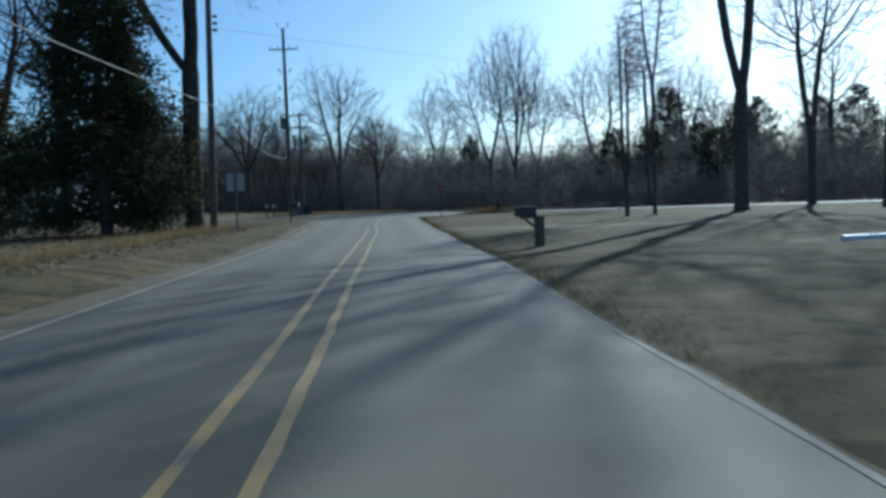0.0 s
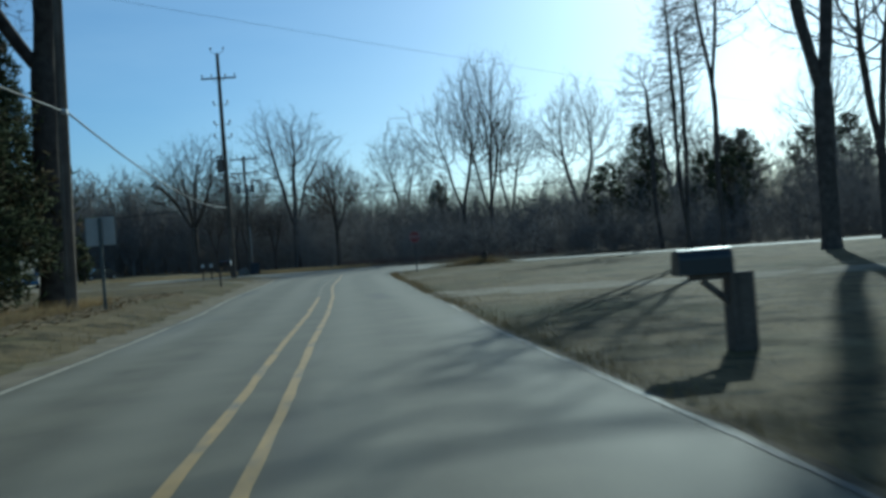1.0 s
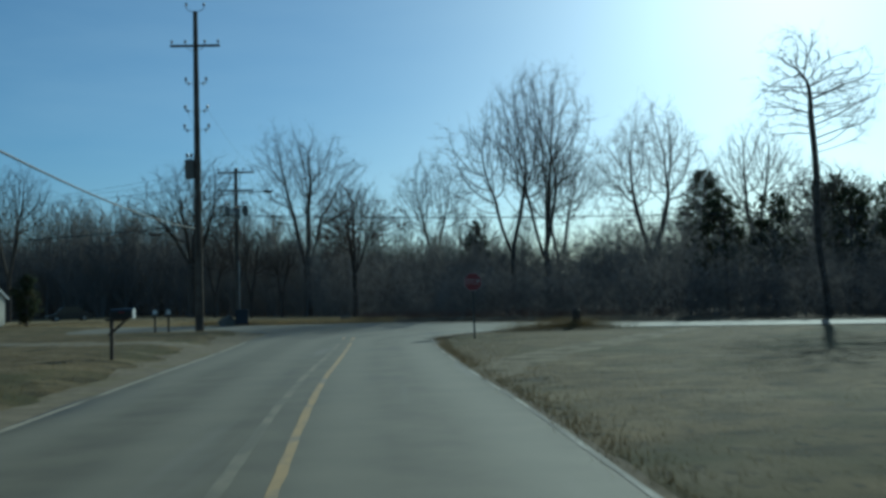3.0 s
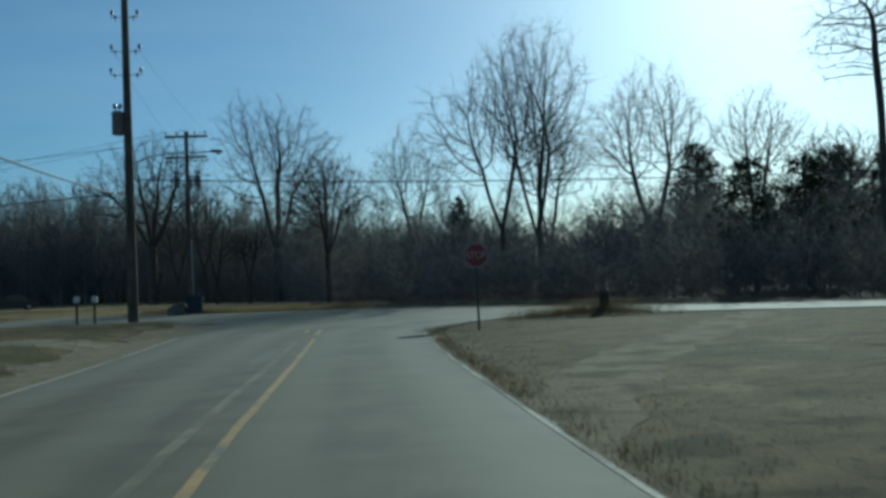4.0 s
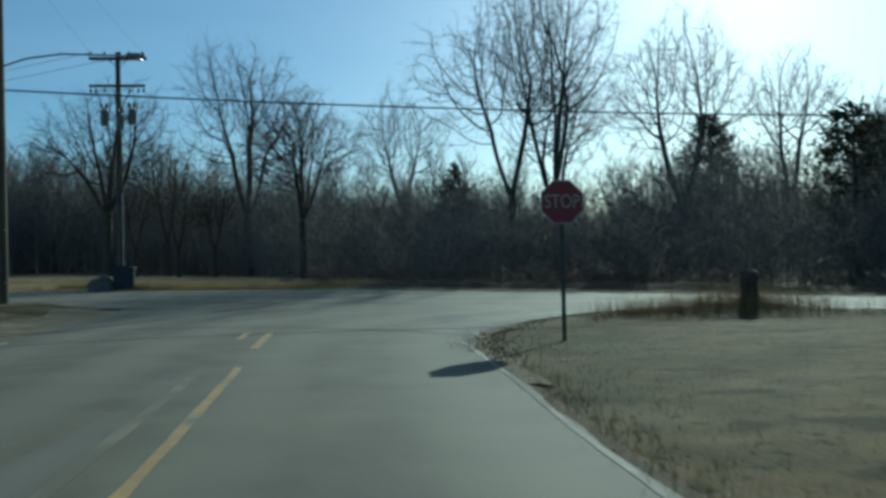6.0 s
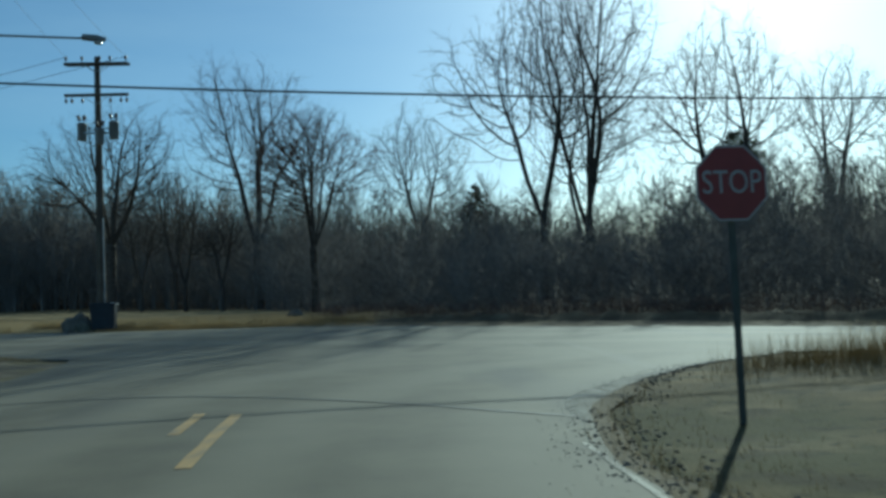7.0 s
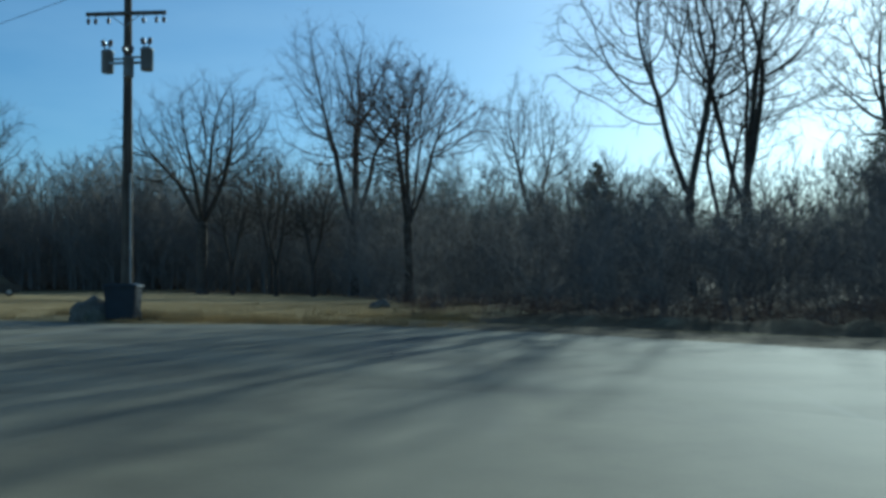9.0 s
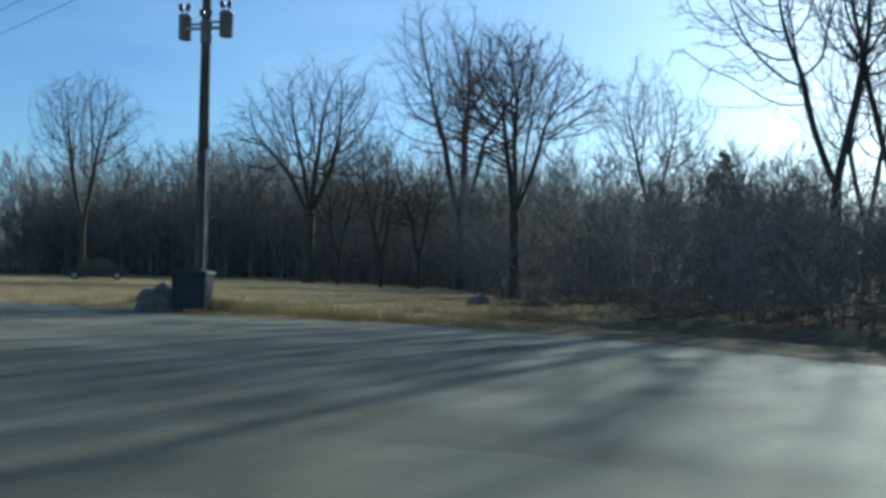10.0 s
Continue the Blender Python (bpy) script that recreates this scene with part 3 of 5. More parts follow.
def bare_tree(m, seed, height, radius, label, crown=0.3, base=0.3, stems=((0, 0.0, 0.0, 0.6),), lobes=9, twigs=6000, twig=None, twig_r=0.012, fine=1.0, droop=0.15, flare_low=0.5, group="bare trees"):
    """A leafless tree. crown: its half width and base: where it begins, as shares of the height; stems: (turn, lean, from, to) of each main stem."""
    r = np.random.default_rng(seed)
    step = height / 46 * fine
    nodes, parents = [(0.0, 0.0, -0.2)], [-1]
    low = min(s[2] for s in stems) * height
    while nodes[-1][2] < low - step * 0.5:
        x, y, z = nodes[-1]
        nodes.append((x + r.normal(0, 0.03 * step), y + r.normal(0, 0.03 * step), z + step))
        parents.append(len(nodes) - 2)
    bole = list(nodes)
    for turn, lean, start, end in stems:
        k = min(range(len(bole)), key=lambda i: abs(bole[i][2] - start * height))
        p, last = np.array(bole[k]), k
        a = radians(turn)
        bend = 1.5
        while p[2] < end * height:
            d = np.array([math.cos(a) * lean * bend, math.sin(a) * lean * bend, 1.0]) + r.normal(0, 0.07, 3)
            bend = max(0.5, bend * 0.95)
            p = p + step * d / np.linalg.norm(d)
            nodes.append(tuple(p))
            parents.append(last)
            last = len(nodes) - 1
        if start == 0:
            bole = list(nodes)
    mid, rz = height * (1 + base) / 2, height * (1 - base) / 2
    pts = crown_space(r, 2300, (crown * height, rz, mid), lobes)
    rising = (pts[:, 2] - base * height) / (0.55 * (height - base * height))
    pts = pts[(pts[:, 2] > base * height * 0.8) & (np.hypot(pts[:, 0], pts[:, 1]) < crown * height * (flare_low + (1.05 - flare_low) * np.clip(rising, 0, 1)))]
    pos, par = branch_out(r, nodes, parents, pts, step, step * 1.25, droop)
    n = len(pos)
    tips = np.zeros(n)
    kids = [[] for _ in range(n)]
    for i in range(1, n):
        kids[par[i]].append(i)
    for i in range(n - 1, -1, -1):
        tips[i] = (0.3 if kids[i] else 1.0) + sum(tips[c] for c in kids[i])
    power = math.log(radius / twig_r) / math.log(max(tips[0], 2))
    rad = twig_r * tips ** power
    main = [max(k, key=lambda c: tips[c]) if k else -1 for k in kids]
    for _ in range(2):
        for i in range(1, n):
            if main[i] > 0:
                pos[i] += 0.25 * (pos[par[i]] + pos[main[i]] - 2 * pos[i])
    pos[:, 2] *= np.where(pos[:, 2] > 0, height / (pos[:, 2].max() + step), 1.0)
    t = thing("bare_tree", m, label, "tree", group)
    chains, todo = [], [(0, -1)]
    while todo:
        i, up = todo.pop()
        chain = [up, i] if up >= 0 else [i]
        while main[i] >= 0:
            todo += [(c, i) for c in kids[i] if c != main[i]]
            i = main[i]
            chain.append(i)
        chains.append(chain)
    flare = radius * 1.4
    limbs, work = [], []
    for number, chain in enumerate(chains):
        first = chain[0] if number == 0 else chain[1]
        thick = rad[first]
        pieces = [(*pos[a], *pos[b], min(rad[a], thick), rad[b]) for a, b in zip(chain, chain[1:])]
        if number == 0:
            trunk = [(0, 0, -0.25, 0, 0, 0.1, flare, flare * 0.85), (0, 0, 0.1, 0, 0, 0.8, flare * 0.85, radius)] + pieces
        elif thick > radius * 0.22 and pieces and len(pieces) > 4:
            limbs.append(pieces)
        else:
            work += pieces
    v, f = tubes(trunk, 9)
    array_ob("trunk", v, f, BARK, t)
    for pieces in limbs:
        v, f = tubes(pieces, 6)
        array_ob("limb", v, f, BARK, t)
    if work:
        v, f = tubes(work, 4)
        tagged(array_ob("branchwork", v, f, BARK, t), kind="stuff")
    # fine twigs on the thin outer branches
    thin = np.array([i for i in range(1, n) if tips[i] <= 9 and pos[i][2] > base * height * 0.6])
    pick = thin[r.integers(len(thin), size=max(1, twigs // 3))]
    run = pos[pick] - pos[par[pick]]
    run /= np.linalg.norm(run, axis=1, keepdims=True) + 1e-9
    d = run * 0.8 + r.normal(0, 0.5, (len(pick), 3)) + np.array([0, 0, 0.22])
    d /= np.linalg.norm(d, axis=1, keepdims=True)
    ln = step * r.uniform(1.0, 3.4, (len(pick), 1))
    root = pos[pick] + (pos[par[pick]] - pos[pick]) * r.uniform(0, 1, (len(pick), 1))
    out = [np.hstack([root, root + d * ln, np.full((len(pick), 1), twig_r * 0.7), np.zeros((len(pick), 1))])]
    for _ in range(2):
        q = root + d * ln * r.uniform(0.25, 0.85, (len(pick), 1))
        e = d * 0.8 + r.normal(0, 0.45, d.shape)
        e /= np.linalg.norm(e, axis=1, keepdims=True)
        out.append(np.hstack([q, q + e * ln * r.uniform(0.4, 0.75, (len(pick), 1)), np.full((len(pick), 1), twig_r * 0.55), np.zeros((len(pick), 1))]))
    v, f = spikes(np.vstack(out))
    tagged(array_ob("crown", v, f, twig or TWIG, t, "fine bare twigs"), kind="stuff")
    return t


def at(x, y, turn=0.0):
    return pose(x, y, rise(x, y), 0, 0, turn)


GREY = "tall leafless tree with grey bark and fine twigs"
FAR_TWIG = 0.014
ONE, TWO = ((0, 0.02, 0.0, 0.5),), ((20, 0.18, 0.22, 0.5), (200, 0.18, 0.22, 0.5))
bare_tree(at(16.3, 125.2), 11, 28, 0.34, "tall leafless tree with rising stems at the wood's edge", 0.26, 0.17, ((0, 0.02, 0.0, 0.46), (170, 0.26, 0.17, 0.45), (40, 0.22, 0.2, 0.48), (280, 0.22, 0.24, 0.45)), 12, 7500, twig_r=0.013)
bare_tree(at(12.4, 123.4), 512, 22.5, 0.26, "wide leafless tree forking low into sweeping limbs", 0.4, 0.2, ((180, 0.24, 0.26, 0.5), (10, 0.19, 0.26, 0.52)), 10, 6500, twig_r=0.013, droop=0.03, flare_low=0.7)
bare_tree(at(29.8, 132.3), 13, 25, 0.36, "leafless tree forking low into a wide crown", 0.34, 0.28, ((185, 0.24, 0.2, 0.5), (5, 0.26, 0.2, 0.5)), 11, 9000, twig_r=FAR_TWIG)
bare_tree(at(-12.5, 155), 926, 27.3, 0.5, "large leafless tree with a rounded open crown", 0.41, 0.26, ((180, 0.2, 0.24, 0.52), (80, 0.04, 0.24, 0.55), (10, 0.24, 0.24, 0.5)), 12, 8000, twig_r=0.015)
bare_tree(at(-31.5, 167), 827, 25, 0.62, "broad leafless oak standing in the grass field", 0.46, 0.28, ((180, 0.45, 0.3, 0.46), (60, 0.1, 0.3, 0.5), (350, 0.48, 0.32, 0.46), (260, 0.3, 0.34, 0.46)), 14, 8000, twig_r=0.015, droop=0.05, flare_low=0.65)
bare_tree(at(-3.9, 117), 16, 13.2, 0.24, "upright leafless tree with dense reddish twigs", 0.4, 0.22, ((0, 0.34, 0.3, 0.6), (20, 0.18, 0.3, 0.65), (90, 0.1, 0.28, 0.7), (180, 0.14, 0.32, 0.65), (280, 0.16, 0.35, 0.6)), 10, 11000, RED_TWIG, 0.011, droop=0.5, flare_low=0.15)
bare_tree(at(6.2, 172), 17, 27, 0.28, "thin leafless tree showing above the brush", 0.26, 0.36, ((180, 0.18, 0.3, 0.52), (0, 0.26, 0.3, 0.52)), 8, 5000, twig_r=FAR_TWIG)
bare_tree(at(20.0, 47.5), 18, 25, 0.38, "big leafless tree forking into two stems on the lawn", 0.28, 0.34, ((180, 0.17, 0.25, 0.6), (0, 0.15, 0.25, 0.62)), 9, 6000)
bare_tree(at(14.25, 44.8), 19, 13.0, 0.1, "slim leafless tree forking halfway up on the lawn", 0.2, 0.42, ((0, 0.01, 0.0, 0.5), (150, 0.1, 0.48, 0.9), (20, 0.13, 0.5, 0.88)), 7, 2600, twig_r=0.009)
bare_tree(at(12.5, 43.8), 33, 11.0, 0.1, "slim leafless tree with twin stems on the lawn", 0.15, 0.4, ((175, 0.035, 0.06, 0.9), (10, 0.02, 0.06, 0.8)), 6, 2200, twig_r=0.009)
bare_tree(at(23.8, 80.2), 20, 16.5, 0.17, "slim leafless tree behind the side road", 0.22, 0.4, ((175, 0.04, 0.0, 0.75),), 7, 2500, twig_r=0.01)
bare_tree(at(-17.5, 46), 31, 21, 0.3, "leafless tree behind the evergreen", 0.33, 0.22, ONE, 9, 6000)
bare_tree(at(-23, 50), 32, 20, 0.3, "leafless tree behind the evergreen", 0.33, 0.22, TWO, 9, 6000)
bare_tree(at(25.5, 42), 21, 21, 0.3, GREY, 0.32, 0.33, ONE, 9, 5000)
bare_tree(at(29, 58), 22, 21, 0.27, GREY, 0.32, 0.3, TWO, 9, 5000)
bare_tree(at(-9.35, 41), 664, 22, 0.42, "thick dark leafless trunk with a big side limb", 0.32, 0.36, ((0, 0.03, 0.0, 0.7), (180, 0.5, 0.33, 0.6)), 9, 6000)
bare_tree(at(46, 122), 24, 15.5, 0.24, GREY, 0.32, 0.3, ONE, 9, 5000, twig_r=FAR_TWIG)
bare_tree(at(-26, 176), 26, 20, 0.32, GREY, 0.28, 0.3, TWO, 8, 4000, twig_r=FAR_TWIG)
bare_tree(at(-58, 165), 27, 24, 0.34, GREY, 0.32, 0.3, TWO, 9, 5000, twig_r=FAR_TWIG)
bare_tree(at(60, 118), 28, 23, 0.34, GREY, 0.32, 0.3, ONE, 9, 4500, twig_r=FAR_TWIG)
bare_tree(at(50, 150), 29, 26, 0.34, GREY, 0.32, 0.3, TWO, 9, 5000, twig_r=FAR_TWIG)
bare_tree(at(24, 158), 30, 26, 0.3, GREY, 0.3, 0.32, TWO, 9, 4500, twig_r=FAR_TWIG)
for i, (x, y, h) in enumerate(((-27.6, 165.5, 13), (-21, 158.4, 12), (-15.4, 149.5, 11))):
    bare_tree(at(x, y), 34 + i, h, 0.2, "middling leafless tree standing where the grass meets the woods", 0.32, 0.3, TWO, 7, 3000, twig_r=0.015)


# evergreens
def evergreen(m, seed, height, width, label, kind="cedar", skirt=0.3, density=1.0, drop=0.25, tuft=1.0):
    r = np.random.default_rng(seed)
    t = thing("evergreen_tree", m, label, "evergreen tree", "evergreens")
    trunk = [(0, 0, -0.2, 0, 0, height * 0.55, 0.035 * height ** 0.8, 0.02 * height ** 0.8), (0, 0, height * 0.55, 0, 0, height * 0.97, 0.02 * height ** 0.8, 0.02)]
    limbs, tufts = [], []
    n = int(height * (13 if kind == "cedar" else 8) * density)
    for i in range(n):
        k = (i + r.uniform(0, 1)) / n
        z = skirt + (height - skirt) * k
        if kind == "cedar":
            reach = width * (0.25 + 0.75 * math.sin(math.pi * min(1, 0.28 + 0.72 * (1 - k))) ** 0.8) * (1 - k) ** 0.45
        else:
            reach = width * (1 - k) ** 0.75 * (1.0 if k > 0.1 else 0.8)
        reach *= r.uniform(0.65, 1.15)
        a = r.uniform(0, 2 * math.pi)
        tip = np.array([math.cos(a) * reach, math.sin(a) * reach, z + reach * (0.45 if kind == "cedar" else r.uniform(-drop, 0.15))])
        limbs.append((0, 0, z, *tip, 0.03 + 0.015 * reach, 0.008))
        for j in range(int((10 + 16 * reach) / tuft ** 2)):
            s = r.uniform(0.2, 1.0) ** 0.6
            c = np.array([0, 0, z]) + (tip - np.array([0, 0, z])) * s + r.normal(0, 0.10 + 0.07 * reach, 3)
            for _ in range(2):
                d = r.normal(0, 1, 3) + np.array([math.cos(a), math.sin(a), 0.2]) * 0.9
                d *= tuft * r.uniform(0.16, 0.42) / np.linalg.norm(d)
                tufts.append((*c, *(c + d), tuft * r.uniform(0.025, 0.06), 0.0))
    v, f = tubes(trunk, 8)
    array_ob("trunk", v, f, BARK, t)
    v, f = tubes(limbs, 3)
    tagged(array_ob("boughwork", v, f, BARK, t), kind="stuff")
    v, f = spikes(tufts)
    tagged(array_ob("foliage", v, f, NEEDLES, t, "dark green needles"), kind="stuff")
    return t


evergreen(at(-12.7, 38.5), 41, 16, 4.6, "big dark shaggy evergreen with boughs sweeping the ground", "pine", 0.5, 3.0, 0.3, 0.85)
evergreen(at(-18.5, 39.5), 42, 9.5, 3.6, "dark shaggy evergreen in the yard", "pine", 0.3, 1.8, 0.3, 1.3)
evergreen(at(-20.8, 66), 44, 16, 3.2, "tall pine with ragged boughs", "pine", 3.0, 1.4)
evergreen(at(11.6, 158), 45, 13.0, 4.4, "dark conifer showing above the brush", "pine", 1.0, 1.6, tuft=1.6)
evergreen(at(60, 196), 46, 25, 8.0, "dark rounded conifer at the wood's edge", "cedar", 1.0, 1.1, tuft=2.0)
FAR_CEDAR = "dark conifer standing deep among the woods"
for i, (x, y, h, w) in enumerate(((58, 147, 16, 5), (65, 156, 18, 5.5), (73, 150, 17, 5.5), (82, 152, 19, 6))):
    evergreen(at(x, y), 50 + i, h, w, FAR_CEDAR, "cedar", 0.5, 0.8, tuft=1.7)


evergreen(at(-31.2, 108.5), 47, 4.2, 1.5, "dark bushy cedar beside the house", "cedar", 0.2, 0.9, tuft=1.3)
for i, (x, y, h, w) in enumerate(((24, 95, 8.2, 2.9), (28.5, 97, 8.4, 3.2), (34, 96, 8.6, 3.4), (39, 99, 9.2, 3.6), (33, 88, 7.5, 2.6))):
    evergreen(at(x, y), 60 + i, h, w, "dark bushy cedar at the wood's edge", "cedar", 0.2, 0.65, tuft=1.3)


# woods and brush behind the cross road
def placed(template, x, y, z, s, turn, squash=1.0):
    c, n = math.cos(turn), math.sin(turn)
    out = template.copy()
    for o in (0, 3):
        px, py = template[:, o] * s * squash, template[:, o + 1] * s * squash
        out[:, o], out[:, o + 1] = x + px * c - py * n, y + px * n + py * c
        out[:, o + 2] = z + template[:, o + 2] * s
    out[:, 6:] *= s
    return out


def far_edge_y(x):
    """Where the woods begin behind the cross road."""
    xs = [p[0] for p in reversed(FAR)]
    ys = [p[1] for p in reversed(FAR)]
    return float(np.interp(x, xs, ys))


def woods(seed, count, zone, scale, name, label, mat, kinds, squash=(0.8, 1.2)):
    """Many small trees as one mesh; scale gives the height for a depth behind the wood's edge."""
    r = np.random.default_rng(seed)
    bits = []
    for i in range(count):
        x, y, depth = zone(r)
        bits.append(placed(kinds[r.integers(len(kinds))], x, y, rise(x, y) - 0.1, scale(x, y, depth) * r.uniform(0.72, 1.15), r.uniform(0, 6.28), r.uniform(*squash)))
    v, f = spikes(np.vstack(bits))
    return tagged(array_ob(name, v, f, mat), label, "woods", kind="stuff")


def template(seed, branches, twigs, shoots, rad=0.010, first=0.1, angle=0.75, reach=0.3):
    """A unit-high bare tree of straight pointed pieces."""
    r = np.random.default_rng(seed)
    out, z, p = [], 0.0, np.zeros(3)
    for i in range(3):
        q = np.array([r.normal(0, 0.03), r.normal(0, 0.03), (i + 1) / 3])
        out.append((*p, *(p + (q - p) * 1.5 if i < 2 else q), rad * (1 - 0.3 * i), 0.002))
        p = q

    def turned(d, a):
        side = np.cross(d, r.normal(0, 1, 3))
        side /= np.linalg.norm(side) + 1e-9
        return d * math.cos(a) + side * math.sin(a)

    for b in range(branches):
        k = first + (0.97 - first) * (b + r.uniform(0, 1)) / branches
        base = np.array([0, 0, k])
        d = turned(np.array([0, 0, 1.0]), angle * r.uniform(0.6, 1.3))
        ln = reach * r.uniform(0.6, 1.2) * (1.15 - 0.8 * k)
        out.append((*base, *(base + d * ln), rad * 0.42 * (1.1 - 0.6 * k), 0.001))
        for t in range(twigs):
            s = r.uniform(0.15, 0.95)
            b2 = base + d * ln * s
            d2 = turned(d, r.uniform(0.4, 0.9)) + np.array([0, 0, 0.25])
            l2 = ln * r.uniform(0.3, 0.6)
            out.append((*b2, *(b2 + d2 * l2), rad * 0.3, 0.0005))
            for u in range(shoots):
                b3 = b2 + d2 * l2 * r.uniform(0.2, 0.95)
                d3 = turned(d2 / np.linalg.norm(d2), r.uniform(0.4, 0.9)) + np.array([0, 0, 0.15])
                out.append((*b3, *(b3 + d3 * l2 * r.uniform(0.35, 0.7)), rad * 0.2, 0.0004))
    return np.array(out)


tall = [template(100 + i, 18, 6, 3, 0.008, 0.3, 0.7, 0.38) for i in range(5)]
sapling = [template(200 + i, 15, 6, 3, 0.0062, 0.02, 0.75, 0.38) for i in range(6)]
young = [template(220 + i, 15, 5, 1, 0.0085, 0.04, 0.75, 0.40) for i in range(6)]
shrub = [template(240 + i, 11, 5, 1, 0.014, 0.0, 1.0, 0.7) for i in range(6)]
thick = [template(260 + i, 16, 7, 1, 0.009, 0.0, 0.85, 0.5) for i in range(6)]
FIELD = ((-150, 215), (-70, 205), (-30, 185), (-16, 165), (-10, 140), (-4, 115), (0, 109), (3, 100))


# leaf-strewn floor under the trees
field_x, field_y = [p[0] for p in FIELD], [p[1] for p in FIELD]
for poly in ground.data.polygons:
    cx, cy = poly.center.x, poly.center.y
    edge = far_edge_y(cx) + 4.5 if cx > 3 else max(far_edge_y(cx) + 6, float(np.interp(cx, field_x, field_y)))
    if cy > edge or (math.hypot((cx + 26) / 13, (cy - 42) / 17) + 0.45 * noise.noise((cx * 0.13, cy * 0.13, 2.0)) < 1):
        poly.material_index = 1
    elif cx < 0 and cy > far_edge_y(cx) + 0.2:
        poly.material_index = 2


def wood_zone(depth0, depth1, x0, x1, bias=1.3):
    """Places behind the cross road, clear of the grass field."""
    def pick(r):
        x = r.uniform(x0, x1)
        y = far_edge_y(x) + (7.6 if x < 12 else 5.6) if x > 3 else max(far_edge_y(x) + 6, float(np.interp(x, [p[0] for p in FIELD], [p[1] for p in FIELD])))
        d = depth0 + (depth1 - depth0) * r.uniform(0, 1) ** bias
        return x, y + d, d
    return pick


def wood_height(x, y, d):
    """Low brush along the road, taller growth farther back."""
    if x < 15:
        return max(3.7, 0.135 * (y - 72))
    return 3.9 + 0.11 * d


woods(301, 70, wood_zone(40, 120, -150, 110), lambda x, y, d: 15.0, "woods", "leafless woods behind the road", TWIG, tall)
woods(302, 390, wood_zone(0, 32, -10, 62), wood_height, "brush", "dense leafless brush and saplings along the wood's edge", BRUSH, sapling)
woods(303, 430, wood_zone(18, 95, -10, 95, 1.1), wood_height, "brush", "leafless young trees deep in the wood", BRUSH, young)
woods(304, 440, wood_zone(0, 45, -110, -9, 1.5), wood_height, "brush", "tall leafless woods behind the grass field", BRUSH, young)
woods(312, 270, lambda r: (r.uniform(-250, 230), r.uniform(240, 310), 0.0), lambda x, y, d: 11.0, "woods", "distant belt of leafless trees", BRUSH, shrub, (1.0, 1.5))
woods(310, 250, wood_zone(25, 120, -14, 130, 1.0), lambda x, y, d: 6.5 + 0.03 * d, "thicket", "thick leafless thicket deep in the wood", BRUSH, shrub, (1.0, 1.6))
woods(311, 260, wood_zone(12, 70, -160, -8), lambda x, y, d: 5.5, "thicket", "thick leafless thicket behind the grass field", BRUSH, shrub, (1.0, 1.6))
woods(313, 420, wood_zone(22, 80, 2, 120, 1.0), lambda x, y, d: 0.085 * (y - 72) + 1.5, "thicket", "dense leafless young growth filling the wood", BRUSH, thick, (0.8, 1.3))
woods(314, 380, wood_zone(6, 60, -120, 2, 1.0), lambda x, y, d: 0.085 * (y - 72) + 0.5, "thicket", "dense leafless young growth behind the grass field", BRUSH, thick, (0.8, 1.3))
woods(305, 430, wood_zone(0, 60, -8, 75), lambda x, y, d: 3.3 + 0.02 * d, "undergrowth", "low tangled undergrowth in the woods", BRUSH, shrub, (0.9, 1.5))
woods(306, 340, wood_zone(3, 40, -110, -8), lambda x, y, d: 4.0, "undergrowth", "low tangled undergrowth behind the grass field", BRUSH, shrub, (0.9, 1.6))
woods(308, 390, wood_zone(-0.6, 12, -4, 55, 1.2), lambda x, y, d: 1.15, "undergrowth", "knee-high tangle of weeds at the wood's edge", BRUSH, shrub, (1.2, 2.0))
woods(309, 150, lambda r: (lambda k: (k, far_edge_y(k) + 5.4 + r.uniform(-0.6, 0.8), 0.0))(r.uniform(-3.0, 16)), lambda x, y, d: 0.75, "brambles", "low dark bramble bank between the road and the woods", RED_TWIG, shrub, (1.3, 2.2))
woods(307, 170, wood_zone(0, 15, 0, 42), lambda x, y, d: 2.7, "undergrowth", "low tangled undergrowth along the wood's edge", BRUSH, shrub, (1.0, 1.6))


# ---- poles and lines ----
def insulator(name, x, y, z, parent, scale=1.0, m=None):
    bm = bmesh.new()
    lathe(bm, [(0.012, -0.12), (0.012, 0.0), (0.05, 0.01), (0.055, 0.04), (0.035, 0.055), (0.05, 0.075), (0.045, 0.11), (0.02, 0.135)], 10,
          Matrix.Translation((x, y, z)) @ (m or Matrix.Identity(4)) @ Matrix.Diagonal((scale, scale, scale, 1)))
    return part(name, bm, PORCELAIN, parent, smooth=True)


def pole_shaft(parent, height, r0, r1):
    bm = bmesh.new()
    lathe(bm, [(r0 * 1.05, -0.4), (r0, 0.0), (r0 * 0.98, 1.5), (r0 + (r1 - r0) * 0.5, height * 0.5), (r1, height - 0.05), (r1 * 0.85, height)], 16)
    return part("shaft", bm, POLE_WOOD, parent, smooth=True)


def crossarm(parent, z, length, brace=0.6, pins=(), y=-0.16):
    bm = bmesh.new()
    box(bm, 0, y, z, length, 0.10, 0.125, 0.012)
    arm = part("crossarm", bm, POLE_WOOD, parent)
    for s in (-1, 1):
        bm = bmesh.new()
        rod(bm, (s * brace, y - 0.06, z - 0.05), (s * 0.03, y - 0.06, z - brace * 0.8), 0.016, sides=6)
        part("brace", bm, STEEL, parent)
    for x in pins:
        insulator("insulator", x, y, z + 0.17, arm, 1.25)
    return arm


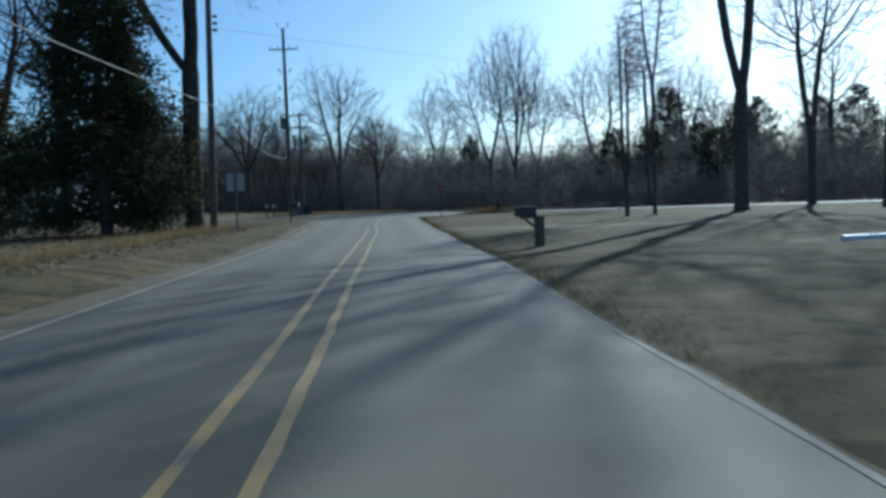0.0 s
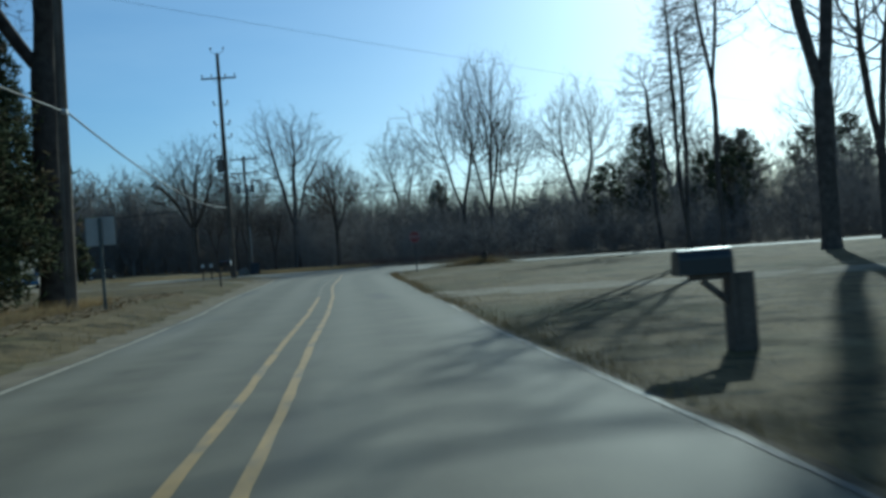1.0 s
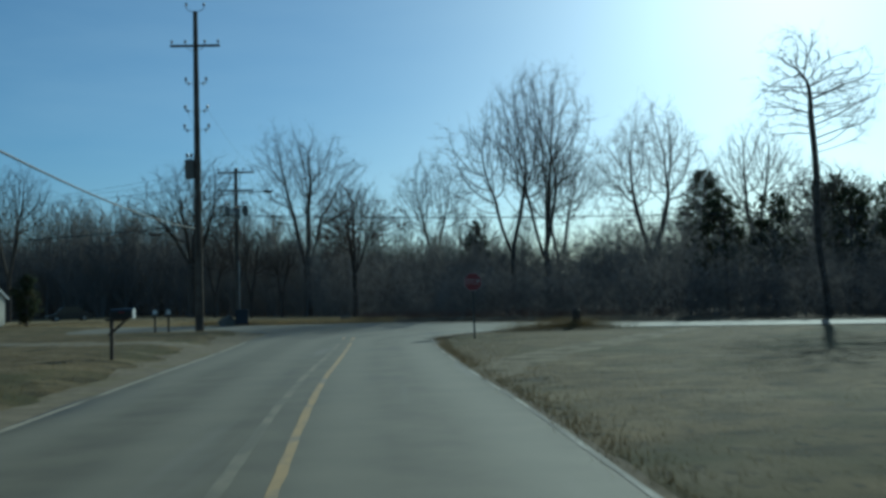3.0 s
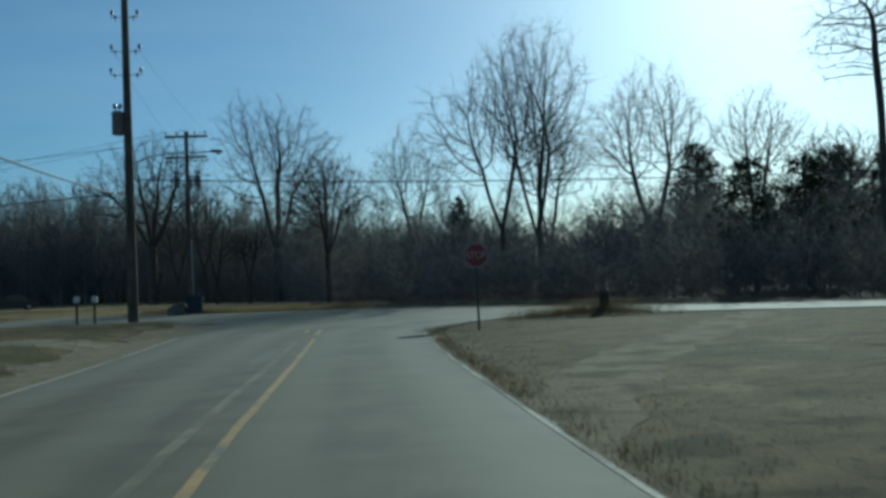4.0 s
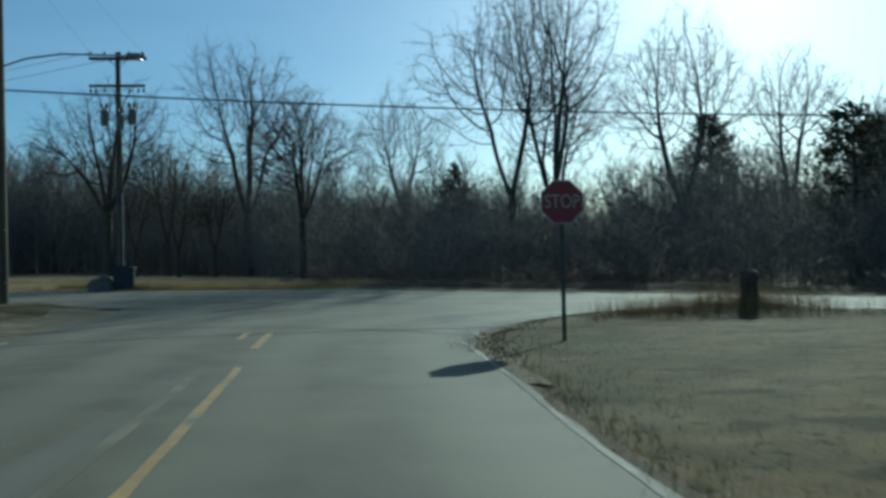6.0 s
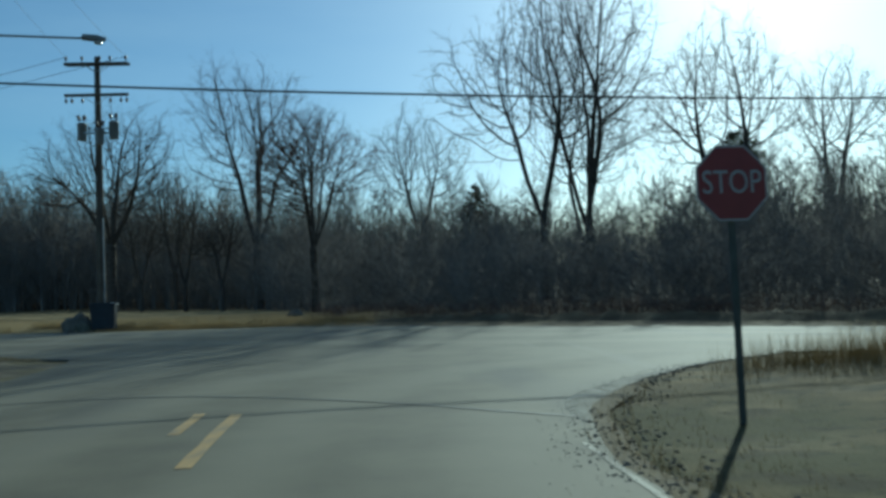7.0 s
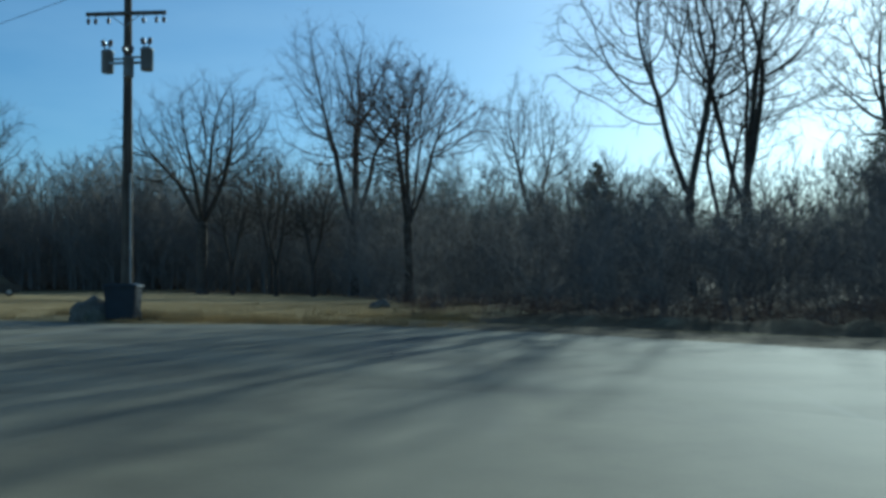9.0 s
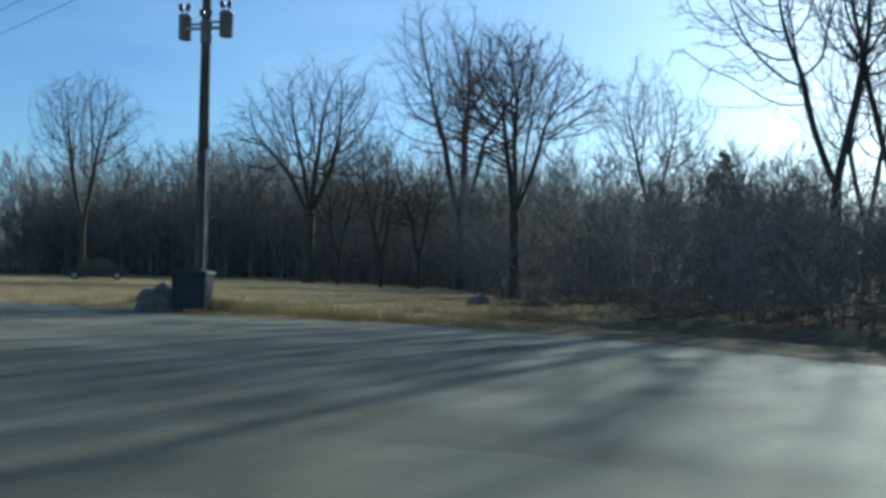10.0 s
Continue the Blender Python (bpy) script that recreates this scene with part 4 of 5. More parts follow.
def transformer(parent, x, y, z, h=0.85, r=0.24):
    bm = bmesh.new()
    lathe(bm, [(r * 0.9, 0), (r, 0.03), (r, h * 0.85), (r * 1.06, h * 0.86), (r * 1.06, h * 0.92), (r * 0.8, h * 0.98), (r * 0.2, h)], 18, Matrix.Translation((x, y, z)))
    can = part("transformer", bm, CAN_GREY, parent, "grey cylindrical transformer", smooth=True)
    for s in (-1, 1):
        insulator("bushing", x + s * 0.09, y - 0.05, z + h + 0.1, can, 1.7, Matrix.Rotation(0.25 * s, 4, "Y"))
    bm = bmesh.new()
    box(bm, x * 0.5, y * 0.5, z + h * 0.6, max(abs(x), 0.06), max(abs(y), 0.06), 0.07, 0.01)
    part("bracket", bm, STEEL, can)
    return can


def guard(parent, z0, z1, x=0.17, y=-0.09):
    bm = bmesh.new()
    rod(bm, (x, y, z0), (x, y, z1), 0.028, sides=10)
    for z in np.arange(z0 + 0.5, z1, 1.6):
        box(bm, x - 0.02, y, z, 0.12, 0.09, 0.03)
    return part("conduit", bm, PVC, parent, "pale plastic cable guard")


PA, PB, PC, PD = Vector((-10.85, 83.0, 0.2)), Vector((-12.0, 100.5, 0.42)), Vector((-7.62, 37.5, 0.2)), Vector((52.2, 88.1, 0.2))
pole = thing("utility_pole", Matrix.Translation(PA), "tall wooden utility pole with one crossarm and a grey transformer", "utility pole", "utility poles")
pole_shaft(pole, 18.4, 0.24, 0.13)
crossarm(pole, 16.35, 2.8, 0.55, (-1.3, -0.55, 0.55, 1.3))
for s in (-1, 1):
    bm = bmesh.new()
    rod(bm, (0, 0, 18.3), (s * 0.5, -0.02, 18.55), 0.022, sides=6)
    b = part("pin_bracket", bm, STEEL, pole)
    insulator("insulator", s * 0.5, -0.02, 18.72, b, 1.4)
transformer(pole, -0.42, -0.05, 8.75, 1.1, 0.27)
for z, k in ((14.2, 0.55), (12.6, 0.6), (11.5, 0.65)):
    for s in (-1, 1):
        bm = bmesh.new()
        rod(bm, (s * 0.1, 0, z), (s * k, -0.03, z + 0.06), 0.02, sides=6)
        b = part("side_bracket", bm, STEEL, pole)
        insulator("insulator", s * (k + 0.02), -0.03, z + 0.16, b, 1.5)
        insulator("insulator", s * (k - 0.14), -0.03, z - 0.05, b, 1.1)
guard(pole, 0.3, 3.0)
bm = bmesh.new()
for a, b in (((0.1, 0.05, 7.38), (0.7, 0.4, 7.72)), ((0.7, 0.4, 7.72), (1.6, 0.9, 7.99)), ((1.6, 0.9, 7.99), (3.4, 1.8, 8.16))):
    rod(bm, a, b, 0.03, sides=8)
arm = part("lamp_arm", bm, STEEL, pole, "thin steel street lamp arm")
bm = bmesh.new()
extrude_profile(bm, [(-0.42, 0.0), (-0.36, 0.10), (0.1, 0.13), (0.4, 0.06), (0.42, 0.0), (0.3, -0.05), (-0.3, -0.05)], 0.3, Matrix.Translation((3.7, 1.95, 8.17)) @ Matrix.Rotation(0.47, 4, "Z") @ Matrix.Translation((-0.1, -0.1, 0)) @ Matrix.Diagonal((0.75, 0.7, 0.75, 1)))
part("lamp_head", bm, CAN_GREY, arm)
bm = bmesh.new()
lathe(bm, [(0.02, -0.07), (0.1, -0.05), (0.12, 0.0)], 12, Matrix.Translation((3.72, 1.97, 8.11)))
part("lens", bm, LENS, arm, smooth=True)

pole = thing("utility_pole", Matrix.Translation(PB), "wooden utility pole with two crossarms and three transformers", "utility pole", "utility poles")
pole_shaft(pole, 12.0, 0.2, 0.12)
crossarm(pole, 11.65, 2.75, 0.5, (-1.28, -0.6, 0.15, 0.6, 1.28))
crossarm(pole, 11.69, 2.75, 0.5, (), 0.16)
crossarm(pole, 10.25, 2.75, 0.55)
for x in (-1.3, -1.05, -0.6, 0.6, 1.05, 1.3):
    insulator("insulator", x, -0.16, 10.08, pole, 1.3, Matrix.Rotation(math.pi, 4, "X"))
transformer(pole, -0.68, -0.05, 8.25, 0.8, 0.2)
transformer(pole, 0.68, -0.05, 8.3, 0.8, 0.21)
transformer(pole, 0.2, -0.42, 8.0, 0.72, 0.17)
bm = bmesh.new()
box(bm, 0, -0.17, 8.55, 1.4, 0.07, 0.09, 0.01)
part("transformer_beam", bm, STEEL, pole)
guard(pole, 0.2, 4.8, 0.15, -0.1)
bm = bmesh.new()
rod(bm, (0.16, -0.1, 4.8), (0.12, -0.1, 8.2), 0.02, sides=6)
part("cable_riser", bm, CABLE, pole)

pole = thing("utility_pole", Matrix.Translation(PC) @ pose(0, 0, 0, 0, 1.5, 0), "dark wooden utility pole beside the verge", "utility pole", "utility poles")
pole_shaft(pole, 13.0, 0.165, 0.115)
crossarm(pole, 12.4, 2.5, 0.5, (-1.15, -0.5, 0.5, 1.15))
for z in (8.9, 9.2, 9.5):
    insulator("insulator", 0.2, -0.05, z, pole, 1.5, Matrix.Rotation(math.pi / 2, 4, "Y"))
bm = bmesh.new()
box(bm, 0.1, -0.14, 5.6, 0.16, 0.14, 0.14, 0.02)
part("cable_clamp", bm, PVC, pole, "pale cable clamp")

pole = thing("utility_pole", Matrix.Translation(PD), "wooden utility pole standing among trees by the side road", "utility pole", "utility poles")
pole_shaft(pole, 12.0, 0.18, 0.12)
crossarm(pole, 11.5, 2.4, 0.5, (-1.1, 0.5, 1.1))


def line(name, p0, p1, sag, r, label, mat=CABLE):
    p0, p1 = Vector(p0), Vector(p1)
    pts = []
    for i in range(25):
        t = i / 24
        p = p0.lerp(p1, t)
        p.z -= sag * 4 * t * (1 - t)
        pts.append(p)
    v, f = [], []
    side = (p1 - p0).cross(Vector((0, 0, 1))).normalized()
    for p in pts:
        for i in range(6):
            a = i * math.pi / 3
            v.append(p + side * (r * math.cos(a)) + Vector((0, 0, r * math.sin(a))))
    for j in range(len(pts) - 1):
        for i in range(6):
            f.append((6 * j + i, 6 * j + (i + 1) % 6, 6 * j + 6 + (i + 1) % 6, 6 * j + 6 + i))
    v, f = np.array(v), np.array(f)
    return tagged(array_ob(name, v, f, mat), label, "cable", "overhead cables")


THICK = "thick black cable slung between utility poles"
THIN = "thin bare wire slung between utility poles"
line("overhead_cable", PA + Vector((0.1, 0.1, 6.68)), PD + Vector((0, 0, 7.3)), 0.81, 0.028, "thick dark cable slung across the junction")
line("overhead_cable", PC + Vector((0.28, 0, 5.6)), PA + Vector((-0.1, -0.2, 5.9)), 0.75, 0.028, THICK)
line("overhead_cable", PC + Vector((0.24, 0, 5.6)), (-10.6, -14, 7.4), 0.4, 0.026, THICK)
line("overhead_cable", PA + Vector((-0.15, 0, 6.1)), (-70, 100, 7.2), 0.8, 0.026, THICK)
line("overhead_wire", PA + Vector((0.1, 0, 8.2)), (-70, 101, 9.0), 0.7, 0.012, THIN)
for dz in (9.0,):
    line("overhead_wire", PC + Vector((0.45, 0, dz)), PD + Vector((0, 0, dz + 0.8)), 0.5, 0.005, THIN)
for dx in (-1.28, 1.28):
    line("overhead_wire", PA + Vector((dx * 0.45, 0, 12.75)), PB + Vector((dx, -0.16, 11.95)), 0.25, 0.006, THIN)
    line("overhead_wire", PB + Vector((dx, -0.16, 11.95)), (-80 + dx, 140, 13.0), 0.9, 0.011, THIN)


# ---- signs ----
def octagon(r):
    return [(r * math.cos(math.pi / 8 + i * math.pi / 4), r * math.sin(math.pi / 8 + i * math.pi / 4)) for i in range(8)]


stop = thing("stop_sign", pose(3.46, 70.3, -0.15, 0, 0, 4), "red octagonal stop sign on a dark steel post", "stop sign")
bm = bmesh.new()
extrude_profile(bm, [(-0.035, 0), (0.035, 0), (0.035, 0.02), (0.018, 0.02), (0.018, 0.05), (-0.018, 0.05), (-0.018, 0.02), (-0.035, 0.02)], 2.95, pose(0, 0.03, -0.15, 90) @ Matrix.Diagonal((1, 1, -1, 1)))
part("post", bm, GREEN_POST, stop, "dark green steel post")
R = 0.375 / math.cos(math.pi / 8)
bm = bmesh.new()
extrude_profile(bm, octagon(R), 0.003, Matrix.Translation((0, -0.012, 2.42)))
plate = part("plate", bm, SIGN_WHITE, stop, "white rimmed octagonal plate")
bm = bmesh.new()
extrude_profile(bm, octagon(R * 0.945), 0.002, Matrix.Translation((0, -0.0145, 2.42)))
part("face", bm, SIGN_RED, plate, "red sign face")
cu = bpy.data.curves.new("word", "FONT")
cu.body, cu.size, cu.align_x, cu.align_y, cu.extrude = "STOP", 0.33, "CENTER", "CENTER", 0.0006
word = new("word", cu)
dg = bpy.context.evaluated_depsgraph_get()
wm = bpy.data.meshes.new_from_object(word.evaluated_get(dg))
bpy.data.objects.remove(word)
wm.transform(pose(0, -0.0155, 2.42, 90) @ Matrix.Diagonal((0.8, 1.0, 1, 1)))
wm.materials.clear()
wm.materials.append(SIGN_WHITE)
word = new("word", wm)
word.parent = plate

sign = thing("road_sign", pose(-6.35, 36.4, 0.1, 0, 0, 3), "square road sign seen from its bare metal back", "road sign")
bm = bmesh.new()
extrude_profile(bm, [(-0.04, 0), (0.04, 0), (0.04, 0.02), (0.02, 0.02), (0.02, 0.05), (-0.02, 0.05), (-0.02, 0.02), (-0.04, 0.02)], 2.75, pose(0, -0.03, -0.15, 90) @ Matrix.Diagonal((1, 1, -1, 1)))
part("post", bm, GREEN_POST, sign, "dark steel post")
bm = bmesh.new()
box(bm, 0, 0.03, 2.25, 0.76, 0.004, 0.76)
part("panel", bm, SIGN_BACK, sign, "bare aluminium sign back")


# ---- mailboxes ----
def mailbox(m, label, mat, length=0.5, w=0.2, h=0.24, post=1.0, post_r=0.05, arm=0.0, brace=True, door_mat=None):
    t = thing("mailbox", m, label, "mailbox", "mailboxes")
    bm = bmesh.new()
    box(bm, 0, 0, post / 2 - 0.15, post_r * 2, post_r * 2, post + 0.3, 0.008)
    part("post", bm, POLE_WOOD, t, "square wooden post")
    bm = bmesh.new()
    box(bm, arm / 2, 0, post - 0.03, abs(arm) + 0.3, 0.1, 0.06, 0.006)
    part("arm", bm, POLE_WOOD, t)
    if brace:
        bm = bmesh.new()
        box(bm, arm * 0.45, 0, post - 0.25, 0.06, 0.07, 0.55, 0.005, Matrix.Rotation(0.85 * (1 if arm >= 0 else -1), 4, "Y"))
        part("brace", bm, POLE_WOOD, t)
    outline = [(-w / 2, 0)] + [(-w / 2 * math.cos(math.pi * i / 12), h - w / 2 + w / 2 * math.sin(math.pi * i / 12)) for i in range(13)] + [(w / 2, 0)]
    bm = bmesh.new()
    extrude_profile(bm, outline, length, pose(arm - length / 2, 0, post, 0, 0, -90))
    body = part("body", bm, mat, t)
    bm = bmesh.new()
    extrude_profile(bm, [(x * 1.04, z * 1.02) for x, z in outline], 0.02, pose(arm + length / 2 - 0.012, 0, post, 0, 0, -90))
    part("door", bm, door_mat or mat, body)
    bm = bmesh.new()
    box(bm, arm, -w / 2 - 0.008, post + h * 0.62, 0.16, 0.006, 0.03)
    part("flag", bm, SIGN_RED, body, "small red flag")
    return t


mailbox(pose(4.62, 21.3, -0.14, 0, 0, 180), "black mailbox with a pale top on a stout wooden post", DARK_BOX, 0.55, 0.22, 0.26, 0.8, 0.12, 0.35)
mailbox(at(-7.15, 57.3), "black mailbox with a white door on a wooden post", DARK_BOX, 0.58, 0.2, 0.26, 1.05, 0.045, 0.28, True, WHITE_BOX)
mailbox(at(-12.65, 83.3, -75), "white mailbox on a thin wooden post", WHITE_BOX, 0.45, 0.24, 0.28, 1.0, 0.05, 0.0, False)
mailbox(at(-13.2, 82.6, -75), "dark mailbox with a white door on a thin wooden post", DARK_BOX, 0.45, 0.24, 0.28, 1.0, 0.05, 0.0, False, WHITE_BOX)


# ---- bins, stones, stump ----
def boulder(m, seed, size, label):
    bm = bmesh.new()
    bmesh.ops.create_icosphere(bm, subdivisions=4, radius=1.0)
    for v in bm.verts:
        d = v.co.normalized()
        k = 1 + 0.35 * noise.noise(d * 1.3 + Vector((seed, 0, 0))) + 0.14 * noise.noise(d * 4 + Vector((0, seed, 0)))
        v.co = Vector((d.x * size[0], d.y * size[1], max(d.z, -0.35) * size[2])) * k
    ob = part("boulder", bm, STONE, None, smooth=True)
    ob.matrix_basis = m
    return tagged(ob, label, "boulder")


boulder(at(-12.46, 98.8), 3, (0.68, 0.52, 0.72), "pale grey field stone beside the pole")


boulder(at(-4.3, 107.6), 11, (0.42, 0.3, 0.3), "small pale field stone in the tan grass")
boulder(at(-1.9, 106.4), 13, (0.34, 0.3, 0.26), "small pale field stone in the tan grass")


def wheeled_bin(m, label):
    t = thing("wheeled_bin", m, label, "rubbish bin")
    bm = bmesh.new()
    b = [bm.verts.new(p) for p in ((-0.3, -0.31, 0.06), (0.3, -0.31, 0.06), (0.3, 0.31, 0.06), (-0.3, 0.31, 0.06))]
    u = [bm.verts.new(p) for p in ((-0.34, -0.36, 1.0), (0.34, -0.36, 1.0), (0.34, 0.38, 1.0), (-0.34, 0.38, 1.0))]
    bm.faces.new(list(reversed(b)))
    bm.faces.new(u)
    for i in range(4):
        bm.faces.new((b[i], b[(i + 1) % 4], u[(i + 1) % 4], u[i]))
    bmesh.ops.bevel(bm, geom=bm.edges[:], offset=0.03, segments=2, affect="EDGES")
    part("tub", bm, BIN_BLUE, t)
    bm = bmesh.new()
    extrude_profile(bm, [(-0.37, 0.0), (-0.36, 0.06), (-0.2, 0.11), (0.2, 0.11), (0.36, 0.06), (0.37, 0.0)], 0.8, Matrix.Translation((0, -0.4, 1.0)))
    part("lid", bm, BIN_BLUE, t)
    bm = bmesh.new()
    rod(bm, (-0.25, 0.43, 1.0), (0.25, 0.43, 1.0), 0.018, sides=8)
    part("handle", bm, BIN_BLUE, t)
    for s in (-1, 1):
        bm = bmesh.new()
        rod(bm, (s * 0.26, 0.3, 0.13), (s * 0.32, 0.3, 0.13), 0.13, sides=16)
        part("wheel", bm, RUBBER, t)
    return t


wheeled_bin(at(-11.4, 98.8, 8) @ Matrix.Diagonal((1.42, 1.25, 1.06, 1)), "dark blue wheeled rubbish bin near the pole's foot")

# pale kerb bar on the lawn
bm = bmesh.new()
extrude_profile(bm, [(-0.1, 0), (-0.085, 0.12), (-0.05, 0.15), (0.05, 0.15), (0.085, 0.12), (0.1, 0)], 2.3)
kerb = part("kerb_block", bm, WHITE_BOX, None)
kerb.matrix_basis = pose(11.4, 18.9, rise(11.4, 18.9) - 0.02, 0, 0, -80)
tagged(kerb, "pale concrete kerb block lying on the lawn", "kerb block")

# sawn stump among weeds near the corner
r_ = random.Random(8)
bm = bmesh.new()
lathe(bm, [(0.34, -0.2), (0.27, 0.05), (0.21, 0.2), (0.195, 0.4), (0.19, 0.6), (0.185, 0.74)], 18)
for v in bm.verts:
    k = 1 + 0.22 * noise.noise(v.co * 2.1)
    v.co.x *= k
    v.co.y *= k
    if v.co.z > 0.7:
        v.co.z += r_.uniform(-0.03, 0.04)
stump = part("tree_stump", bm, BARK, None, smooth=True)
stump.matrix_basis = at(8.62, 74.2)
tagged(stump, "dark sawn tree stump among tall weeds", "tree stump")


# ---- the house and its cars ----
def house(m):
    t = thing("house", m, "small cream sided house with a steep grey gable roof", "house")
    W, D, E, A = 9.6, 9.0, 2.5, 5.1
    bm = bmesh.new()
    extrude_profile(bm, [(-W / 2, -0.3), (-W / 2, E), (0, A), (W / 2, E), (W / 2, -0.3)], D)
    part("wall", bm, SIDING, t, "cream horizontal siding")
    for i in range(19):
        z = 0.1 + i * 0.27
        half = W / 2 if z < E else W / 2 * (A - z) / (A - E)
        if half > 0.3:
            bm = bmesh.new()
            extrude_profile(bm, [(-half, z), (-half, z + 0.25), (half, z + 0.25), (half, z)], 0.03, Matrix.Translation((0, -0.022, 0)) @ Matrix.Rotation(0.0, 4, "X"))
            part("siding_board", bm, SIDING, t)
    slope = math.atan2(A - E, W / 2)
    ln = math.hypot(A - E, W / 2) + 0.45
    for s in (-1, 1):
        bm = bmesh.new()
        box(bm, s * (W / 4 + 0.16), D / 2, (A + E) / 2 - 0.05, ln, D + 0.3, 0.16, 0.01, Matrix.Rotation(s * slope, 4, "Y"))
        part("roof", bm, ROOFING, t, "grey shingle roof slope")
        bm = bmesh.new()
        box(bm, s * (W / 4 + 0.16), -0.17, (A + E) / 2 - 0.08, ln, 0.04, 0.2, 0.0, Matrix.Rotation(s * slope, 4, "Y"))
        part("fascia", bm, WHITE_BOX, t, "white gable board")
    for x, z, w, h in ((-1.2, 1.9, 1.7, 1.6), (2.6, 1.6, 1.3, 1.1)):
        bm = bmesh.new()
        for cx, cz, sx, sz in ((x - w / 2, z, 0.1, h + 0.1), (x + w / 2, z, 0.1, h + 0.1), (x, z - h / 2, w + 0.2, 0.1), (x, z + h / 2, w + 0.2, 0.1), (x, z, w, 0.05)):
            box(bm, cx, -0.05, cz, sx, 0.06, sz)
        win = part("window", bm, WHITE_BOX, t, "white framed sash window")
        bm = bmesh.new()
        box(bm, x, -0.035, z, w, 0.012, h)
        part("pane", bm, GLASS_DARK, win)
    bm = bmesh.new()
    bmesh.ops.create_circle(bm, cap_ends=True, radius=0.3, segments=24)
    bmesh.ops.transform(bm, matrix=pose(0.0, -0.06, 4.6, 90), verts=bm.verts)
    part("gable_vent", bm, SIGN_BACK, t, "round pale gable vent")
    # low wing
    bm = bmesh.new()
    box(bm, -W / 2 - 2.6, 4.6, 1.25, 5.2, 6.0, 3.1)
    part("wing_wall", bm, SIDING, t)
    bm = bmesh.new()
    extrude_profile(bm, [(-W / 2 - 5.5, 2.7), (-W / 2 - 5.5, 2.85), (-W / 2, 4.0), (-W / 2, 3.8)], 6.8, Matrix.Translation((0, 1.3, 0)))
    part("wing_roof", bm, SIGN_BACK, t, "pale metal lean-to roof")
    bm = bmesh.new()
    box(bm, 1.2, 5.5, A - 0.2, 0.55, 0.55, 1.3, 0.02)
    part("chimney", bm, STONE, t)
    return t


house(pose(-35.0, 107, rise(-36.4, 107), 0, 0, 84))


def car(m, label, mat, length=4.6, width=1.78, height=1.45, tail="car"):
    t = thing("parked_car", m, label, "car", "parked cars")
    L, H = length / 2, height
    side = [(-L, 0.35), (-L + 0.05, 0.75), (-L * 0.62, 0.88), (-L * 0.32, H - 0.05), (L * 0.35, H), (L * 0.72, 0.95), (L - 0.05, 0.85), (L, 0.4), (L * 0.9, 0.24), (-L * 0.9, 0.24)]
    bm = bmesh.new()
    extrude_profile(bm, side, width, Matrix.Translation((0, -width / 2, 0)))
    bmesh.ops.bevel(bm, geom=bm.edges[:], offset=0.06, segments=2, affect="EDGES")
    body = part("body", bm, mat, t, smooth=False)
    glass = [(-L * 0.56, 0.90), (-L * 0.30, H - 0.12), (L * 0.32, H - 0.08), (L * 0.64, 0.97)]
    for s in (-1, 1):
        bm = bmesh.new()
        extrude_profile(bm, glass, 0.02, Matrix.Translation((0, s * (width / 2 + 0.004) - 0.01, 0)))
        part("side_window", bm, GLASS_DARK, body)
    for x0, x1, z0, z1 in ((-L * 0.60, -L * 0.33, 0.92, H - 0.10), (L * 0.38, L * 0.70, H - 0.06, 0.99)):
        bm = bmesh.new()
        box(bm, (x0 + x1) / 2, 0, (z0 + z1) / 2 + 0.03, math.hypot(x1 - x0, z1 - z0), width - 0.25, 0.02, 0, Matrix.Rotation(-math.atan2(z1 - z0, x1 - x0), 4, "Y"))
        part("windscreen", bm, GLASS_DARK, body)
    for x in (-L * 0.62, L * 0.62):
        for s in (-1, 1):
            bm = bmesh.new()
            rod(bm, (x, s * (width / 2 - 0.2), 0.32), (x, s * (width / 2 + 0.01), 0.32), 0.32, sides=24)
            wheel = part("wheel", bm, RUBBER, t)
            bm = bmesh.new()
            rod(bm, (x, s * (width / 2 - 0.02), 0.32), (x, s * (width / 2 + 0.02), 0.32), 0.2, sides=16)
            part("rim", bm, STEEL, wheel)
    for s in (-1, 1):
        bm = bmesh.new()
        box(bm, -L + 0.07, s * (width / 2 - 0.3), 0.68, 0.1, 0.36, 0.14, 0.02)
        part("headlight", bm, LENS, body, "clear headlight")
    return t


car(at(-34.2, 101.2, 112), "blue parked car in front of the house", BLUE_PAINT)
car(at(-32.0, 101.6, 116), "dark parked car in front of the house", DARK_PAINT, 4.7, 1.85, 1.65)

car(at(-38.5, 137, 30), "dark parked van on the grass beyond the cross road", DARK_PAINT, 4.9, 1.9, 1.7)


# ---- small growth on the ground ----
def blades(seed, count, zone, size, name, label, mat, lean=0.5):
    r = np.random.default_rng(seed)
    segs = []
    while len(segs) < count:
        x, y = zone(r)
        z = rise(x, y)
        k = r.integers(1, 4)
        for _ in range(k):
            h = r.uniform(*size)
            a = r.uniform(0, 6.28)
            ox, oy = r.normal(0, 0.12, 2)
            segs.append((x + ox, y + oy, z - 0.03, x + ox + math.cos(a) * h * lean * r.uniform(0.2, 1), y + oy + math.sin(a) * h * lean * r.uniform(0.2, 1), z + h, r.uniform(0.0022, 0.0055), 0))
    v, f = spikes(segs)
    return tagged(array_ob(name, v, f, mat), label, "grass", kind="stuff")


def left_verge(r):
    y = r.uniform(4, 84)
    return along(LEFT_EDGE, y) - 0.9 - r.uniform(0, 1) ** 1.6 * 12, y


